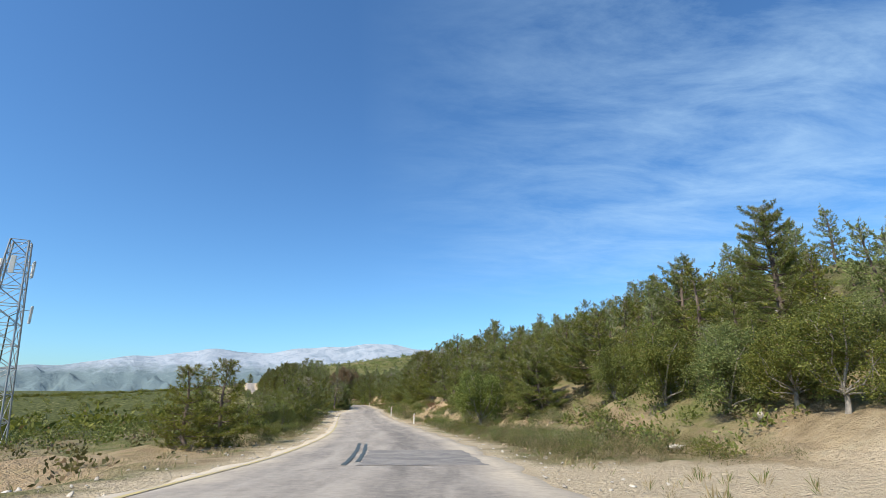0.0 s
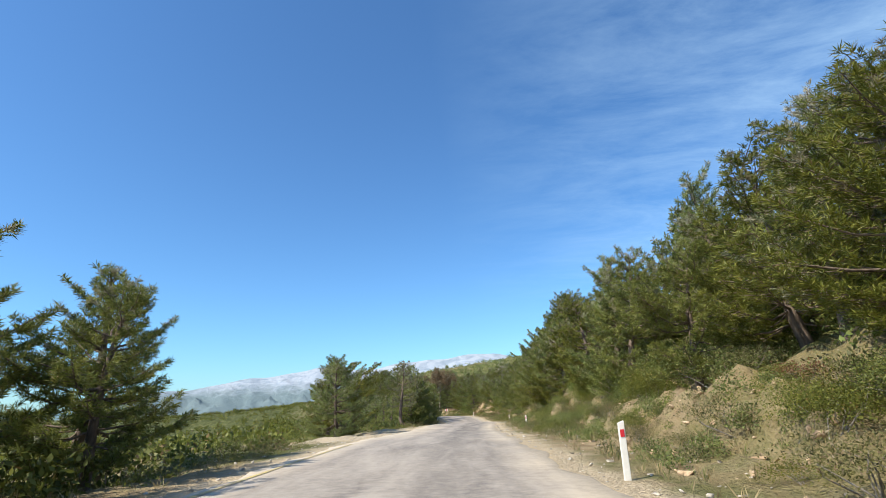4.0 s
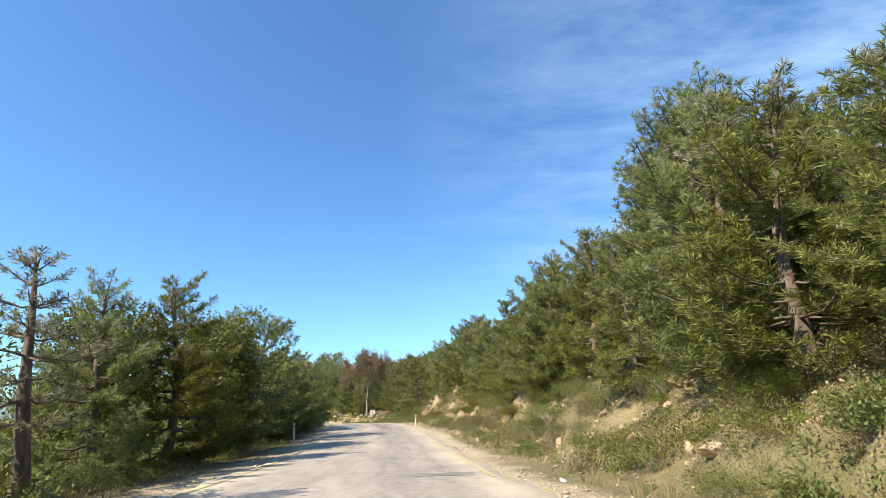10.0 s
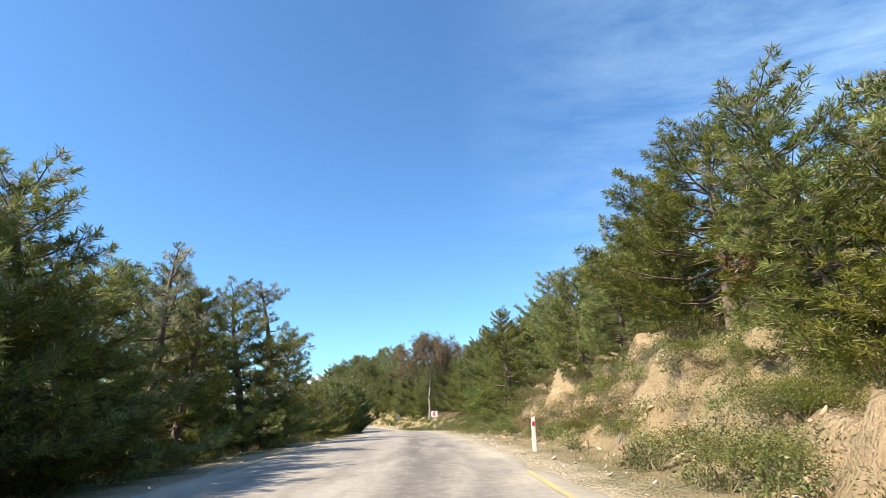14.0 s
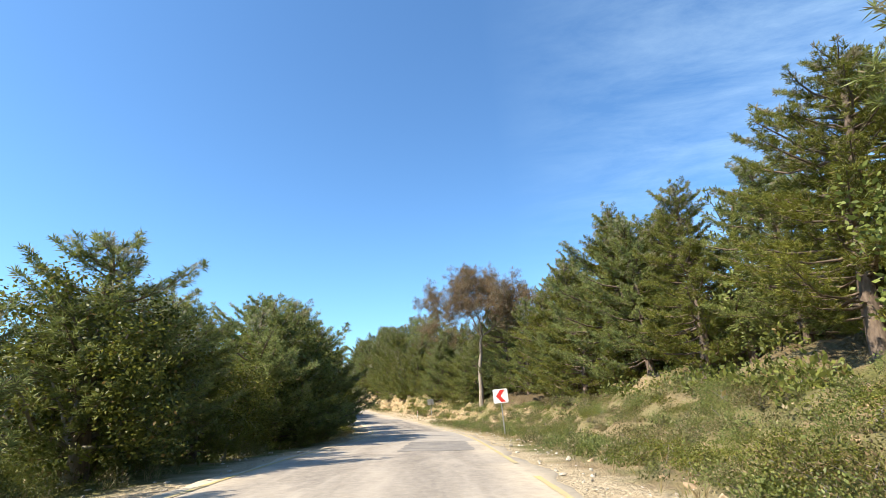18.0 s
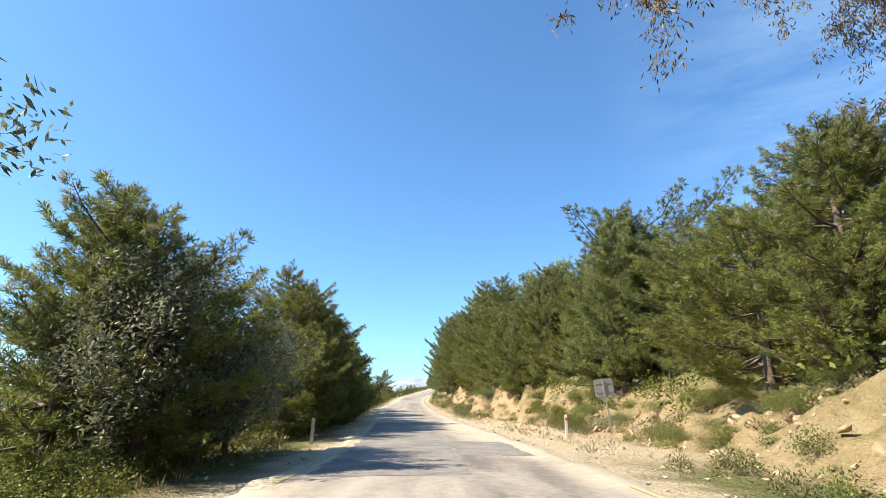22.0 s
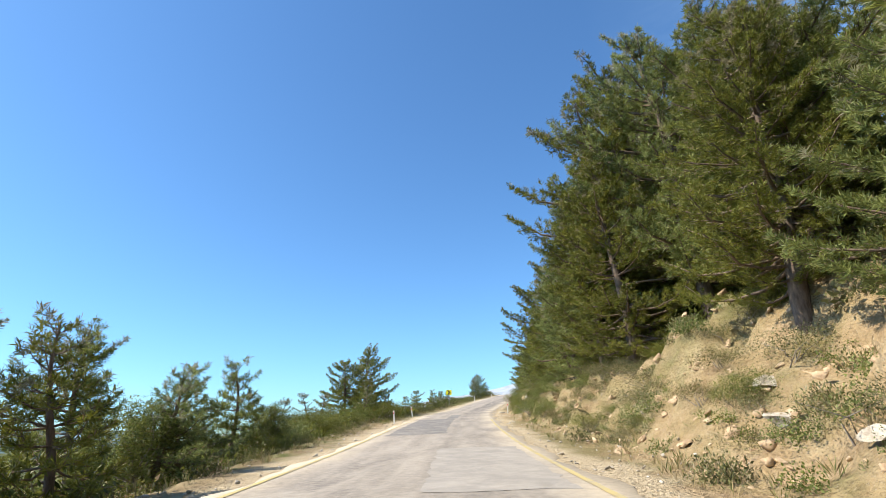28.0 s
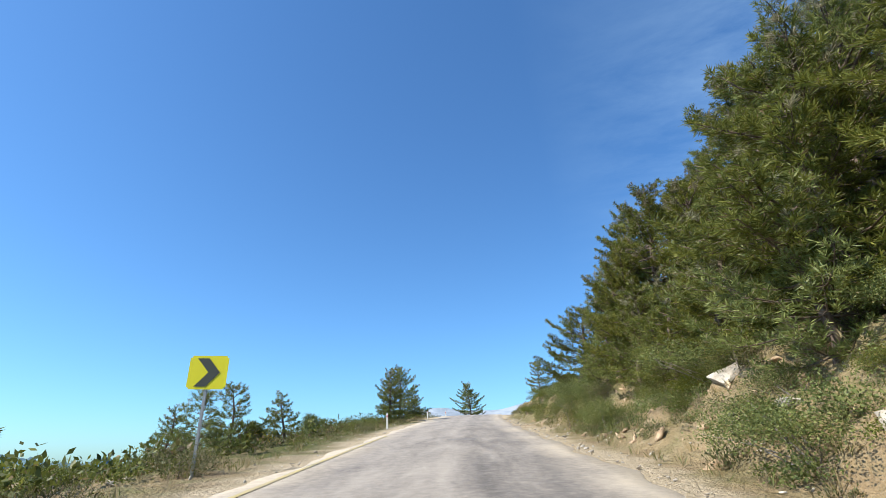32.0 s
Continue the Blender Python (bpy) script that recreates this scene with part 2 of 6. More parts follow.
def asphalt_material():
    m = Mat("worn chip-seal asphalt", 0.85, 0.25)
    at = m.place("Object")
    along = m.place("UV", (0.8, 0.14, 1))
    grit = m.noise(70.0, 3, 0.7, at)
    streak = m.noise(1.6, 5, 0.6, along, 0.5)
    blot = m.noise(0.35, 5, 0.6, m.place("UV", (1.1, 0.5, 1)), 1.2)
    fine = m.noise(5.0, 6, 0.7, at)
    base = m.ramp(streak, (0.30, (0.185, 0.162, 0.138)), (0.52, (0.275, 0.242, 0.205)), (0.72, (0.36, 0.318, 0.268)))
    base = m.mix(m.span(blot, 0.54, 0.66, 0, 0.7), base, (0.115, 0.102, 0.092))
    base = m.mix(m.span(fine, 0.40, 0.68, 0.0, 0.6), base, (0.40, 0.352, 0.295))
    # the wheel tracks, darker and smoother
    base = m.mix(m.math("MULTIPLY", m.attribute("track"), m.span(m.math("ADD", m.math("MULTIPLY", streak, 0.6), m.math("MULTIPLY", fine, 0.4)), 0.40, 0.66, 1.0, 0.2)), base, (0.078, 0.070, 0.064))
    base = m.mix(m.math("MULTIPLY", m.attribute("dust"), m.span(fine, 0.2, 0.6, 0.3, 1.0)), base, (0.50, 0.42, 0.31))
    m.colour(m.mix(m.span(grit, 0.35, 0.65, 0.0, 0.6), base, m.mix(0.35, base, (0.52, 0.46, 0.39))))
    m.bump(grit, 0.5, 0.008)
    return m.m


def plain(name, c, rough=0.6, wear=0.15, scale=12.0, metal=0.0):
    m = Mat(name, rough, 0.35)
    n = m.noise(scale, 5, 0.65)
    m.colour(m.mix(m.span(n, 0.35, 0.75, 0, wear), c, tuple(x * 0.45 + 0.05 for x in c))).bump(n, 0.12, 0.005)
    m.b.inputs["Metallic"].default_value = metal
    return m.m


def tar(name, dark, worn):
    """Repair asphalt that has worn through to the older surface in places."""
    m = Mat(name, 0.85, 0.25)
    at = m.place("Object")
    blot, fine, grit = m.noise(1.1, 7, 0.68, at, 0.6), m.noise(6.0, 5, 0.7, at), m.noise(70.0, 3, 0.7, at)
    c = m.mix(m.span(m.math("ADD", blot, m.math("MULTIPLY", fine, 0.35)), 0.55, 0.88), dark, worn)
    m.colour(m.mix(m.span(grit, 0.3, 0.7, 0, 0.3), c, worn)).bump(grit, 0.5, 0.008)
    return m.m


def rock_material(name, dark, mid, light):
    m = Mat(name, 0.9, 0.2)
    a, b = m.noise(2.2, 7, 0.65), m.noise(14.0, 5, 0.7)
    c = m.ramp(a, (0.3, dark), (0.5, mid), (0.68, light))
    m.colour(m.mix(m.span(b, 0.45, 0.75, 0, 0.5), c, dark)).bump(m.math("ADD", a, m.math("MULTIPLY", b, 0.5)), 0.8, 0.06)
    return m.m


GROUND, ASPHALT = ground_material(), asphalt_material()
ROCK = rock_material("pale limestone", (0.26, 0.22, 0.17), (0.47, 0.42, 0.35), (0.64, 0.60, 0.53))
BROWN_ROCK = rock_material("brown broken rock", (0.24, 0.165, 0.105), (0.45, 0.325, 0.205), (0.62, 0.485, 0.335))
WHITE = plain("white painted plastic", (0.74, 0.72, 0.66), 0.5, 0.3, 8)
RED = plain("red reflector", (0.55, 0.03, 0.04), 0.35, 0.1)
SIGN_RED = plain("red sign sheet", (0.72, 0.05, 0.04), 0.4, 0.1)
SIGN_WHITE = plain("white sign sheet", (0.82, 0.80, 0.78), 0.4, 0.1)
SIGN_YELLOW = plain("bright yellow sign sheet", (0.80, 0.72, 0.02), 0.4, 0.08)
SIGN_BLACK = plain("black sign sheet", (0.06, 0.065, 0.05), 0.5, 0.1)
STEEL = plain("galvanised steel", (0.38, 0.38, 0.37), 0.5, 0.4, 10, 0.6)
PAINT = tar("worn yellow road paint", (0.50, 0.40, 0.15), (0.33, 0.29, 0.225))
DARK_TAR = tar("dark repair asphalt", (0.135, 0.126, 0.12), (0.28, 0.255, 0.225))
PALE_TAR = tar("pale repair asphalt", (0.25, 0.23, 0.205), (0.37, 0.335, 0.295))

# ---- the plan: the road's middle line, its level, and what lies beside it ----
CENTRE = [(1.3, -90.0), (0.4, -60.0), (-0.4, -30.0), (-1.2, -0.0), (-2.0, 18.5), (-4.2, 37.0), (-7.3, 55.3), (-10.6, 73.5), (-13.6, 91.8), (-16.1,
          110.2), (-17.9, 128.7), (-20.1, 147.2), (-23.3, 165.5), (-27.3, 183.6), (-32.1, 201.5), (-37.3, 219.3), (-43.1, 237.0), (-49.0, 254.6),
          (-56.3, 271.6), (-65.4, 287.8), (-75.7, 303.2), (-86.3, 318.5), (-96.8, 333.8), (-107.0, 349.3), (-116.9, 365.0), (-126.7, 380.8), (-136.1,
          396.8), (-145.0, 413.1), (-152.6, 430.0), (-159.3, 446.7), (-165.8, 463.5), (-171.9, 480.5), (-177.3, 497.6), (-182.0, 515.0), (-185.9,
          532.6), (-189.0, 550.3)]
LEVEL = [-0.8, -0.8, -0.8, -0.8, -1.58, -2.32, -2.8, -3.1, -3.3, -3.84, -4.07, -4.63, -5.11, -4.94, -4.99, -5.38, -5.74, -6.38,
         -6.89, -6.89, -6.55, -6.1, -5.34, -4.63, -4.06, -3.31, -2.2, -1.02, 0.22, 1.77, 3.32, 4.87, 6.42, 6.52, 6.62, 6.72]
# s, where the bank begins, its height, its width, how much of it is bare
BANK = [(-90, 9, 0.5, 5, 0), (2, 14, 0.5, 5, 0.062), (16, 11, 0.6, 5, 0.12), (34, 7.5, 1.0, 5, 0.15), (55, 6.5, 1.7, 4, 0.28), (69, 6.2, 2.3, 4, 0.43),
        (87, 6.3, 1.7, 4, 0.22), (122, 6.3, 1.8, 4, 0.25), (157, 6.2, 1.9, 3.6, 0.37)]
BANK += [(172, 6.2, 2.3, 4, 0.37), (190, 6.2, 2.7, 4, 0.43), (210, 6.2, 3.7, 4.6, 0.62), (222, 6.6, 3.2, 4.6, 0.5), (230, 6.8, 1.6, 5.5, 0.093),
         (250, 6.4, 1.5, 6, 0.031), (274, 6.5, 1.7, 6, 0.12), (287, 6.6, 2.0, 5, 0.37)]
BANK += [(303, 8.8, 1.9, 4, 0.43), (322, 8.2, 2.5, 4, 0.5), (344, 6.5, 2.8, 4, 0.5), (369, 5.8, 3.3, 4.2, 0.56), (396, 5.6, 3.8, 4.8, 0.62), (415, 5.4, 2.7, 4, 0.37),
         (439, 5.2, 2.3, 4, 0.37), (470, 5.0, 2.3, 4, 0.37), (530, 5.0, 2.0, 4, 0.25)]
# s, slope of the ground that falls away on the left
FALL = [(-90, 0.03), (44, 0.05), (97, 0.07), (157, 0.10), (244, 0.10), (306, 0.12), (369, 0.14), (419, 0.24), (490, 0.2)]
# s, slope of the hill on the right
RISE = [(-90, 0.38), (44, 0.42), (127, 0.44), (204, 0.42), (274, 0.36), (351, 0.34), (419, 0.40), (470, 0.42), (530, 0.25)]
HALF = 3.55       # half the width of the asphalt
START = 90.0      # length of the road before s = 0


def spline(rows, values):
    """Points every half metre along a smooth line through the values."""
    p = np.array(values, float)
    if p.ndim == 1:
        p = p[:, None]
    p = np.vstack([2 * p[0] - p[1], p, 2 * p[-1] - p[-2]])
    out = []
    for k in range(1, len(p) - 2):
        u = np.linspace(0, 1, rows, endpoint=False)[:, None]
        a, b, c, d = p[k - 1], p[k], p[k + 1], p[k + 2]
        out.append(0.5 * (2 * b + (c - a) * u + (2 * a - 5 * b + 4 * c - d) * u ** 2 + (3 * b - a - 3 * c + d) * u ** 3))
    return np.vstack(out + [p[-2:-1]])


LINE = np.hstack([spline(36, CENTRE), spline(36, LEVEL)])
_step = np.hypot(*np.diff(LINE[:, :2], axis=0).T)
ARC = np.concatenate([[0], np.cumsum(_step)]) - START
_way = np.gradient(LINE[:, :2], axis=0)
_way /= np.linalg.norm(_way, axis=1)[:, None]
FAR_END = ARC[-1]


def rows_at(table, s):
    t = np.array(table, float)
    return [np.interp(s, t[:, 0], t[:, k]) for k in range(1, t.shape[1])]


def road_point(s, d):
    """World x, y, road level and the way of the road, at s along it and d to the right of its middle."""
    x, y, z = (np.interp(s, ARC, LINE[:, k]) for k in range(3))
    wx, wy = (np.interp(s, ARC, _way[:, k]) for k in range(2))
    return x + wy * d, y - wx * d, z, wx, wy


def road_near(x, y):
    """s and d of places in the world."""
    x, y = np.atleast_1d(np.asarray(x, float)), np.atleast_1d(np.asarray(y, float))
    s, d = np.empty_like(x), np.empty_like(x)
    line, arc, way = LINE[::4], ARC[::4], _way[::4]
    for a in range(0, len(x), 4000):
        dx, dy = x[a:a + 4000, None] - line[:, 0], y[a:a + 4000, None] - line[:, 1]
        j = np.argmin(dx * dx + dy * dy, axis=1)
        k = np.arange(len(j))
        dx, dy = dx[k, j], dy[k, j]
        s[a:a + 4000] = arc[j] + dx * way[j, 0] + dy * way[j, 1]
        d[a:a + 4000] = dx * way[j, 1] - dy * way[j, 0]
    return s, d


def waves(x, y, size, seed):
    """Smooth ups and downs of about -1 to 1, of that size in metres."""
    r = np.random.RandomState(seed)
    out = 0.0
    for k in range(5):
        a, f, p = r.uniform(0, 6.283), r.uniform(0.6, 1.7) * 6.283 / size, r.uniform(0, 6.283)
        out = out + np.sin((x * np.cos(a) + y * np.sin(a)) * f + p)
    return out / 2.6


def smooth(a, b, v):
    u = np.clip((v - a) / (b - a), 0, 1)
    return u * u * (3 - 2 * u)


def ground_level(x, y, sd=None):
    x, y = np.atleast_1d(np.asarray(x, float)), np.atleast_1d(np.asarray(y, float))
    s, d = road_near(x, y) if sd is None else sd
    z = np.interp(s, ARC, LINE[:, 2])
    start, tall, wide, bare = rows_at(BANK, s)
    start = start + 0.5 * waves(x, y, 7, 3) + 0.25 * waves(x, y, 2.6, 4)
    up = smooth(0, 1, (d - start) / wide)
    right = tall * up * (1 + 0.16 * waves(x, y, 5, 5) + 0.10 * waves(x, y, 1.7, 6)) + smooth(0, 0.3, up) * (0.19 * waves(x, y, 1.9, 14) + 0.14 * waves(x, y, 1.05, 15) + 0.16 * np.abs(waves(x, y, 2.6, 16)))
    rise = rows_at(RISE, s)[0]
    beyond = np.maximum(d - start - wide * 0.8, 0)
    right = right + 34 * (1 - np.exp(-beyond * rise / 34)) + smooth(4, 30, beyond) * (0.8 * waves(x, y, 17, 7) + 2.2 * waves(x, y, 60, 8))
    fall = rows_at(FALL, s)[0]
    out = np.maximum(-d - np.interp(s, [400, 430], [5.2, 7.2]), 0)
    left = -14 * (1 - np.exp(-out * fall / 14)) + smooth(0, 3, out) * (0.10 * waves(x, y, 3.1, 9) + 0.22 * waves(x, y, 9, 10)) + smooth(20, 90, out) * waves(x, y, 120, 11) * 1.5
    near = smooth(0, 2.0, np.abs(d) - HALF - 0.6)
    rough = near * (0.05 * waves(x, y, 1.3, 12) + 0.04 * waves(x, y, 0.7, 13))
    verge = -0.07 * smooth(HALF - 0.5, HALF + 0.5, np.abs(d))
    under = -0.10 * (1 - smooth(HALF - 0.9, HALF - 0.1, np.abs(d)))
    return z + np.where(d > 0, right, left) + rough + verge + under - 0.03
# ---- the plan ends ----


def zones(x, y, s, d):
    """Where the ground is sandy, a bare cut, or covered with litter: 0 to 1."""
    start, tall, wide, bare = rows_at(BANK, s)
    wob = waves(x, y, 3.0, 21) * 0.5 + waves(x, y, 1.1, 22) * 0.35
    sand = 1 - smooth(0.5, 1.6, np.abs(d) - HALF + wob * 0.7)
    sand = np.maximum(sand, smooth(93, 99, s) * (1 - smooth(119, 129, s)) * (1 - smooth(10.5, 13, -d + wob)) * (d < 0))
    sand = np.maximum(sand, smooth(292, 300, s) * (1 - smooth(324, 335, s)) * (1 - smooth(7.4, 9, d + wob)) * (d > 0))
    sand = np.maximum(sand, smooth(2, 5, s + wob) * (1 - smooth(13.5, 16.5, s + wob)) * (d > 0) * (1 - smooth(40, 60, d)))
    u = (d - start) / wide
    cut = bare * smooth(-0.35, 0.1, u + wob * 0.25) * (1 - smooth(0.8, 1.25, u + wob * 0.35)) * (0.55 + 0.45 * (wob > -0.45))
    cut = np.maximum(cut, 0.55 * smooth(-4, 2, s) * (1 - smooth(27, 34, s)) * (1 - smooth(9, 14, -d)) * smooth(-1, 0.3, wob) * (d < -6))
    litter = smooth(260, 266, s) * (1 - smooth(286, 299, s)) * smooth(10, 12, d + wob) * (1 - smooth(26, 34, d))
    litter = np.maximum(litter, 0.8 * smooth(234, 241, s) * (1 - smooth(253, 259, s)) * smooth(13, 15, d + wob) * (1 - smooth(26, 34, d)))
    scrub = smooth(15, 34, d + 4 * waves(x, y, 14, 23)) * (0.8 + 0.2 * waves(x, y, 9, 24)) + smooth(12, 40, -d)
    return sand, cut, litter, np.clip(scrub, 0, 1)


def mesh_of(name, verts, faces, mats, smooth_shade=False, slots=None):
    me = bpy.data.meshes.new(name)
    if isinstance(faces, np.ndarray):
        n, k = faces.shape
        me.vertices.add(len(verts))
        me.vertices.foreach_set("co", np.asarray(verts, np.float32).ravel())
        me.loops.add(n * k)
        me.loops.foreach_set("vertex_index", faces.astype(np.int32).ravel())
        me.polygons.add(n)
        me.polygons.foreach_set("loop_start", np.arange(0, n * k, k, dtype=np.int32))
    else:
        me.from_pydata(np.asarray(verts).tolist(), [], faces)
    for m in (mats if isinstance(mats, (list, tuple)) else [mats]):
        me.materials.append(m)
    if slots is not None:
        me.polygons.foreach_set("material_index", np.asarray(slots, np.int32))
    if smooth_shade:
        me.polygons.foreach_set("use_smooth", np.ones(len(me.polygons), bool))
    me.update(calc_edges=True)
    return me


def part(name, me, parent=None, label="", m=None):
    """Links a mesh as one object, under a thing or a part."""
    if isinstance(me, bmesh.types.BMesh):
        raise TypeError
    ob = new(name, me)
    ob.parent = parent
    if m is not None:
        ob.matrix_basis = m
    if label:
        ob["label"] = label
    return ob


def sheet_faces(rows, cols):
    i = np.arange(rows - 1)[:, None] * cols + np.arange(cols - 1)
    i = i.ravel()
    return np.stack([i, i + 1, i + cols + 1, i + cols], 1)


def float_layer(me, name, values):
    a = me.attributes.new(name, "FLOAT", "POINT")
    a.data.foreach_set("value", np.asarray(values, np.float32))


# ---- the ground: one sheet to the horizon ----
def build_ground():
    ys = np.concatenate([-np.geomspace(2600, 90, 22)[:-1], np.arange(-88, -6, 2.0), np.arange(-6, 470, 0.6), np.arange(470, 640, 2.0), np.geomspace(642, 3400, 24)])
    w = np.concatenate([-np.geomspace(3000, 60, 22)[:-1], np.linspace(-60, -16, 24)[:-1], np.linspace(-16, 3, 38)[:-1], np.linspace(3, 14, 42)[:-1], np.linspace(14, 80, 38)[:-1], np.geomspace(80, 3000, 22)])
    mid = np.interp(ys, LINE[:, 1], LINE[:, 0])
    x = (mid[:, None] + w[None]).ravel()
    y = np.repeat(ys, len(w))
    s, d = road_near(x, y)
    z = ground_level(x, y, (s, d))
    me = mesh_of("ground", np.stack([x, y, z], 1), sheet_faces(len(ys), len(w)), GROUND, True)
    for name, v in zip(("sand", "cut", "litter", "scrub"), zones(x, y, s, d)):
        float_layer(me, name, v)
    tagged(new("ground", me), "dry stony soil with sandy verges and bare cuts", "ground", kind="structure")


def build_road():
    ss = np.arange(-START + 1, FAR_END - 1, 0.8)
    ds = np.array([-HALF - 0.12, -HALF, -3.1, -2.2, -1.5, -0.8, 0, 0.8, 1.5, 2.2, 3.1, HALF, HALF + 0.12])
    s, d = np.repeat(ss, len(ds)), np.tile(ds, len(ss))
    edge = np.abs(d) > 3.4
    d = d + edge * (0.14 * np.sin(s * 0.9 + np.sign(d)) + 0.1 * np.sin(s * 2.3 + 2 * np.sign(d)))
    x, y, z, _, _ = road_point(s, d)
    lift = np.where(np.abs(np.tile(ds, len(ss))) > HALF + 0.05, -0.14, 0.035 * (1 - (d / HALF) ** 2) - 0.02)
    me = mesh_of("road", np.stack([x, y, z + lift], 1), sheet_faces(len(ss), len(ds)), ASPHALT, True)
    uv = me.uv_layers.new(name="along")
    loops = np.empty(len(me.loops), np.int32)
    me.loops.foreach_get("vertex_index", loops)
    uv.data.foreach_set("uv", np.stack([d[loops], s[loops]], 1).astype(np.float32).ravel())
    track = np.maximum.reduce([np.exp(-((d - c) / 0.45) ** 2) for c in (-2.4, -0.8, 0.9, 2.5)])
    track = np.maximum(track, 0.75 * np.exp(-((d - 1.7) / 0.9) ** 2))
    track = track * (0.4 + 0.6 * smooth(0.0, 0.4, d)) * (0.7 + 0.3 * np.sin(s * 0.07))
    float_layer(me, "track", track)
    dust = smooth(2.5, 3.5, np.abs(d) + 0.35 * waves(x, y, 4.0, 31))
    dust = np.maximum(dust, 0.85 * smooth(93, 99, s) * (1 - smooth(119, 129, s)) * smooth(0.6, 2.6, -d + 0.4 * waves(x, y, 6, 32)))
    dust = np.maximum(dust, 0.85 * smooth(294, 300, s) * (1 - smooth(320, 329, s)) * smooth(0.6, 2.2, d + 0.4 * waves(x, y, 6, 33)))
    float_layer(me, "dust", dust)
    return tagged(new("road", me), "worn grey two-lane asphalt road with darker wheel tracks", "road", kind="structure")


build_ground()
ROAD = build_road()


def ribbon(name, s0, s1, d0, width, mat, label, up=0.012, gaps=(), wobble=0.0, seed=0):
    """A strip of paint or tar laid on the asphalt."""
    ss = np.arange(s0, s1, 0.5)
    cols = np.array([-0.5, 0.5])
    s, c = np.repeat(ss, 2), np.tile(cols, len(ss))
    wide = width * (1 + 0.25 * np.sin(s * 1.7 + seed) * (wobble > 0) + 0.12 * np.sin(s * 4.1 + seed))
    d = (np.interp(s, *d0) if isinstance(d0, tuple) else d0) + c * wide + wobble * np.sin(s * 0.8 + seed)
    x, y, z, _, _ = road_point(s, d)
    z = z + 0.035 * (1 - np.minimum(np.abs(d) / HALF, 1) ** 2) - 0.02 + up
    f = sheet_faces(len(ss), 2)
    keep = np.ones(len(f), bool)
    for a, b in gaps:
        keep &= ~((ss[:-1] > a) & (ss[:-1] < b))
    return part(name, mesh_of(name, np.stack([x, y, z], 1), f[keep], mat), ROAD, label)


ribbon("edge_line", -60, 282, (np.array([-60, 600]), np.array([-3.2, -3.2])), 0.13, PAINT, "worn yellow edge line", gaps=[(61, 66), (91, 131), (186, 193), (230, 233)])
ribbon("edge_line", 292, 490, (np.array([-60, 600]), np.array([-3.2, -3.2])), 0.13, PAINT, "worn yellow edge line", gaps=[(326, 338), (437, 443)])
ribbon("edge_line", 157, 292, (np.array([-60, 600]), np.array([3.2, 3.2])), 0.13, PAINT, "worn yellow edge line", gaps=[(191, 200), (236, 239)])
ribbon("edge_line", 344, 431, (np.array([-60, 600]), np.array([3.2, 3.2])), 0.13, PAINT, "worn yellow edge line", gaps=[(365, 373)])


# ---- plants ----
class Soup:
    """Gathers vertices and faces of one mesh."""

    def __init__(self):
        self.v, self.f, self.n, self.tone, self.sunlit_tip = [], [], 0, [], []

    def add(self, v, f):
        self.v.append(np.asarray(v, float))
        self.f.append(np.asarray(f, np.int32) + self.n)
        self.n += len(v)

    def tube(self, points, radii, sides=6):
        p = np.asarray(points, float)
        way = np.gradient(p, axis=0)
        way /= np.linalg.norm(way, axis=1)[:, None] + 1e-9
        side = np.cross(way, (0.31, 0.17, 0.93) if abs(way[:, 2]).mean() < 0.8 else (1, 0.1, 0))
        side /= np.linalg.norm(side, axis=1)[:, None] + 1e-9
        other = np.cross(way, side)
        a = np.linspace(0, 2 * np.pi, sides, endpoint=False)
        ring = side[:, None] * np.cos(a)[None, :, None] + other[:, None] * np.sin(a)[None, :, None]
        v = (p[:, None] + ring * np.asarray(radii)[:, None, None]).reshape(-1, 3)
        k = np.arange(sides)
        ring0 = np.stack([k, (k + 1) % sides, (k + 1) % sides + sides, k + sides], 1)
        self.add(v, (np.arange(len(p) - 1)[:, None, None] * sides + ring0[None]).reshape(-1, 4))

    def blades(self, centres, ways, length, width, r, tone=None, sunlit_tip=None):
        """One slim leaf at each centre, pointing along its way; tone and tip colour each tuft."""
        n = len(centres)
        side = np.cross(ways, r.normal(size=(n, 3)))
        side /= np.linalg.norm(side, axis=1)[:, None] + 1e-9
        L = (length * r.uniform(0.7, 1.3, n))[:, None]
        Wd = (width * r.uniform(0.7, 1.3, n))[:, None]
        mid = centres + ways * L * 0.45
        v = np.stack([centres, mid - side * Wd * 0.5, centres + ways * L, mid + side * Wd * 0.5], 1).reshape(-1, 3)
        f = np.arange(n * 4).reshape(n, 4)
        self.add(v, f)
        self.tone.append(np.repeat(np.full(n, 0.5) if tone is None else tone, 4))
        self.sunlit_tip.append(np.repeat(np.zeros(n) if sunlit_tip is None else sunlit_tip, 4))

    def mesh(self, name, mat, shade=False):
        me = mesh_of(name, np.vstack(self.v), np.vstack(self.f), mat, shade)
        if self.tone:
            float_layer(me, "tone", np.concatenate(self.tone))
            float_layer(me, "sunlit_tip", np.concatenate(self.sunlit_tip))
        return me


def unit(v):
    return v / (np.linalg.norm(v, axis=-1, keepdims=True) + 1e-9)


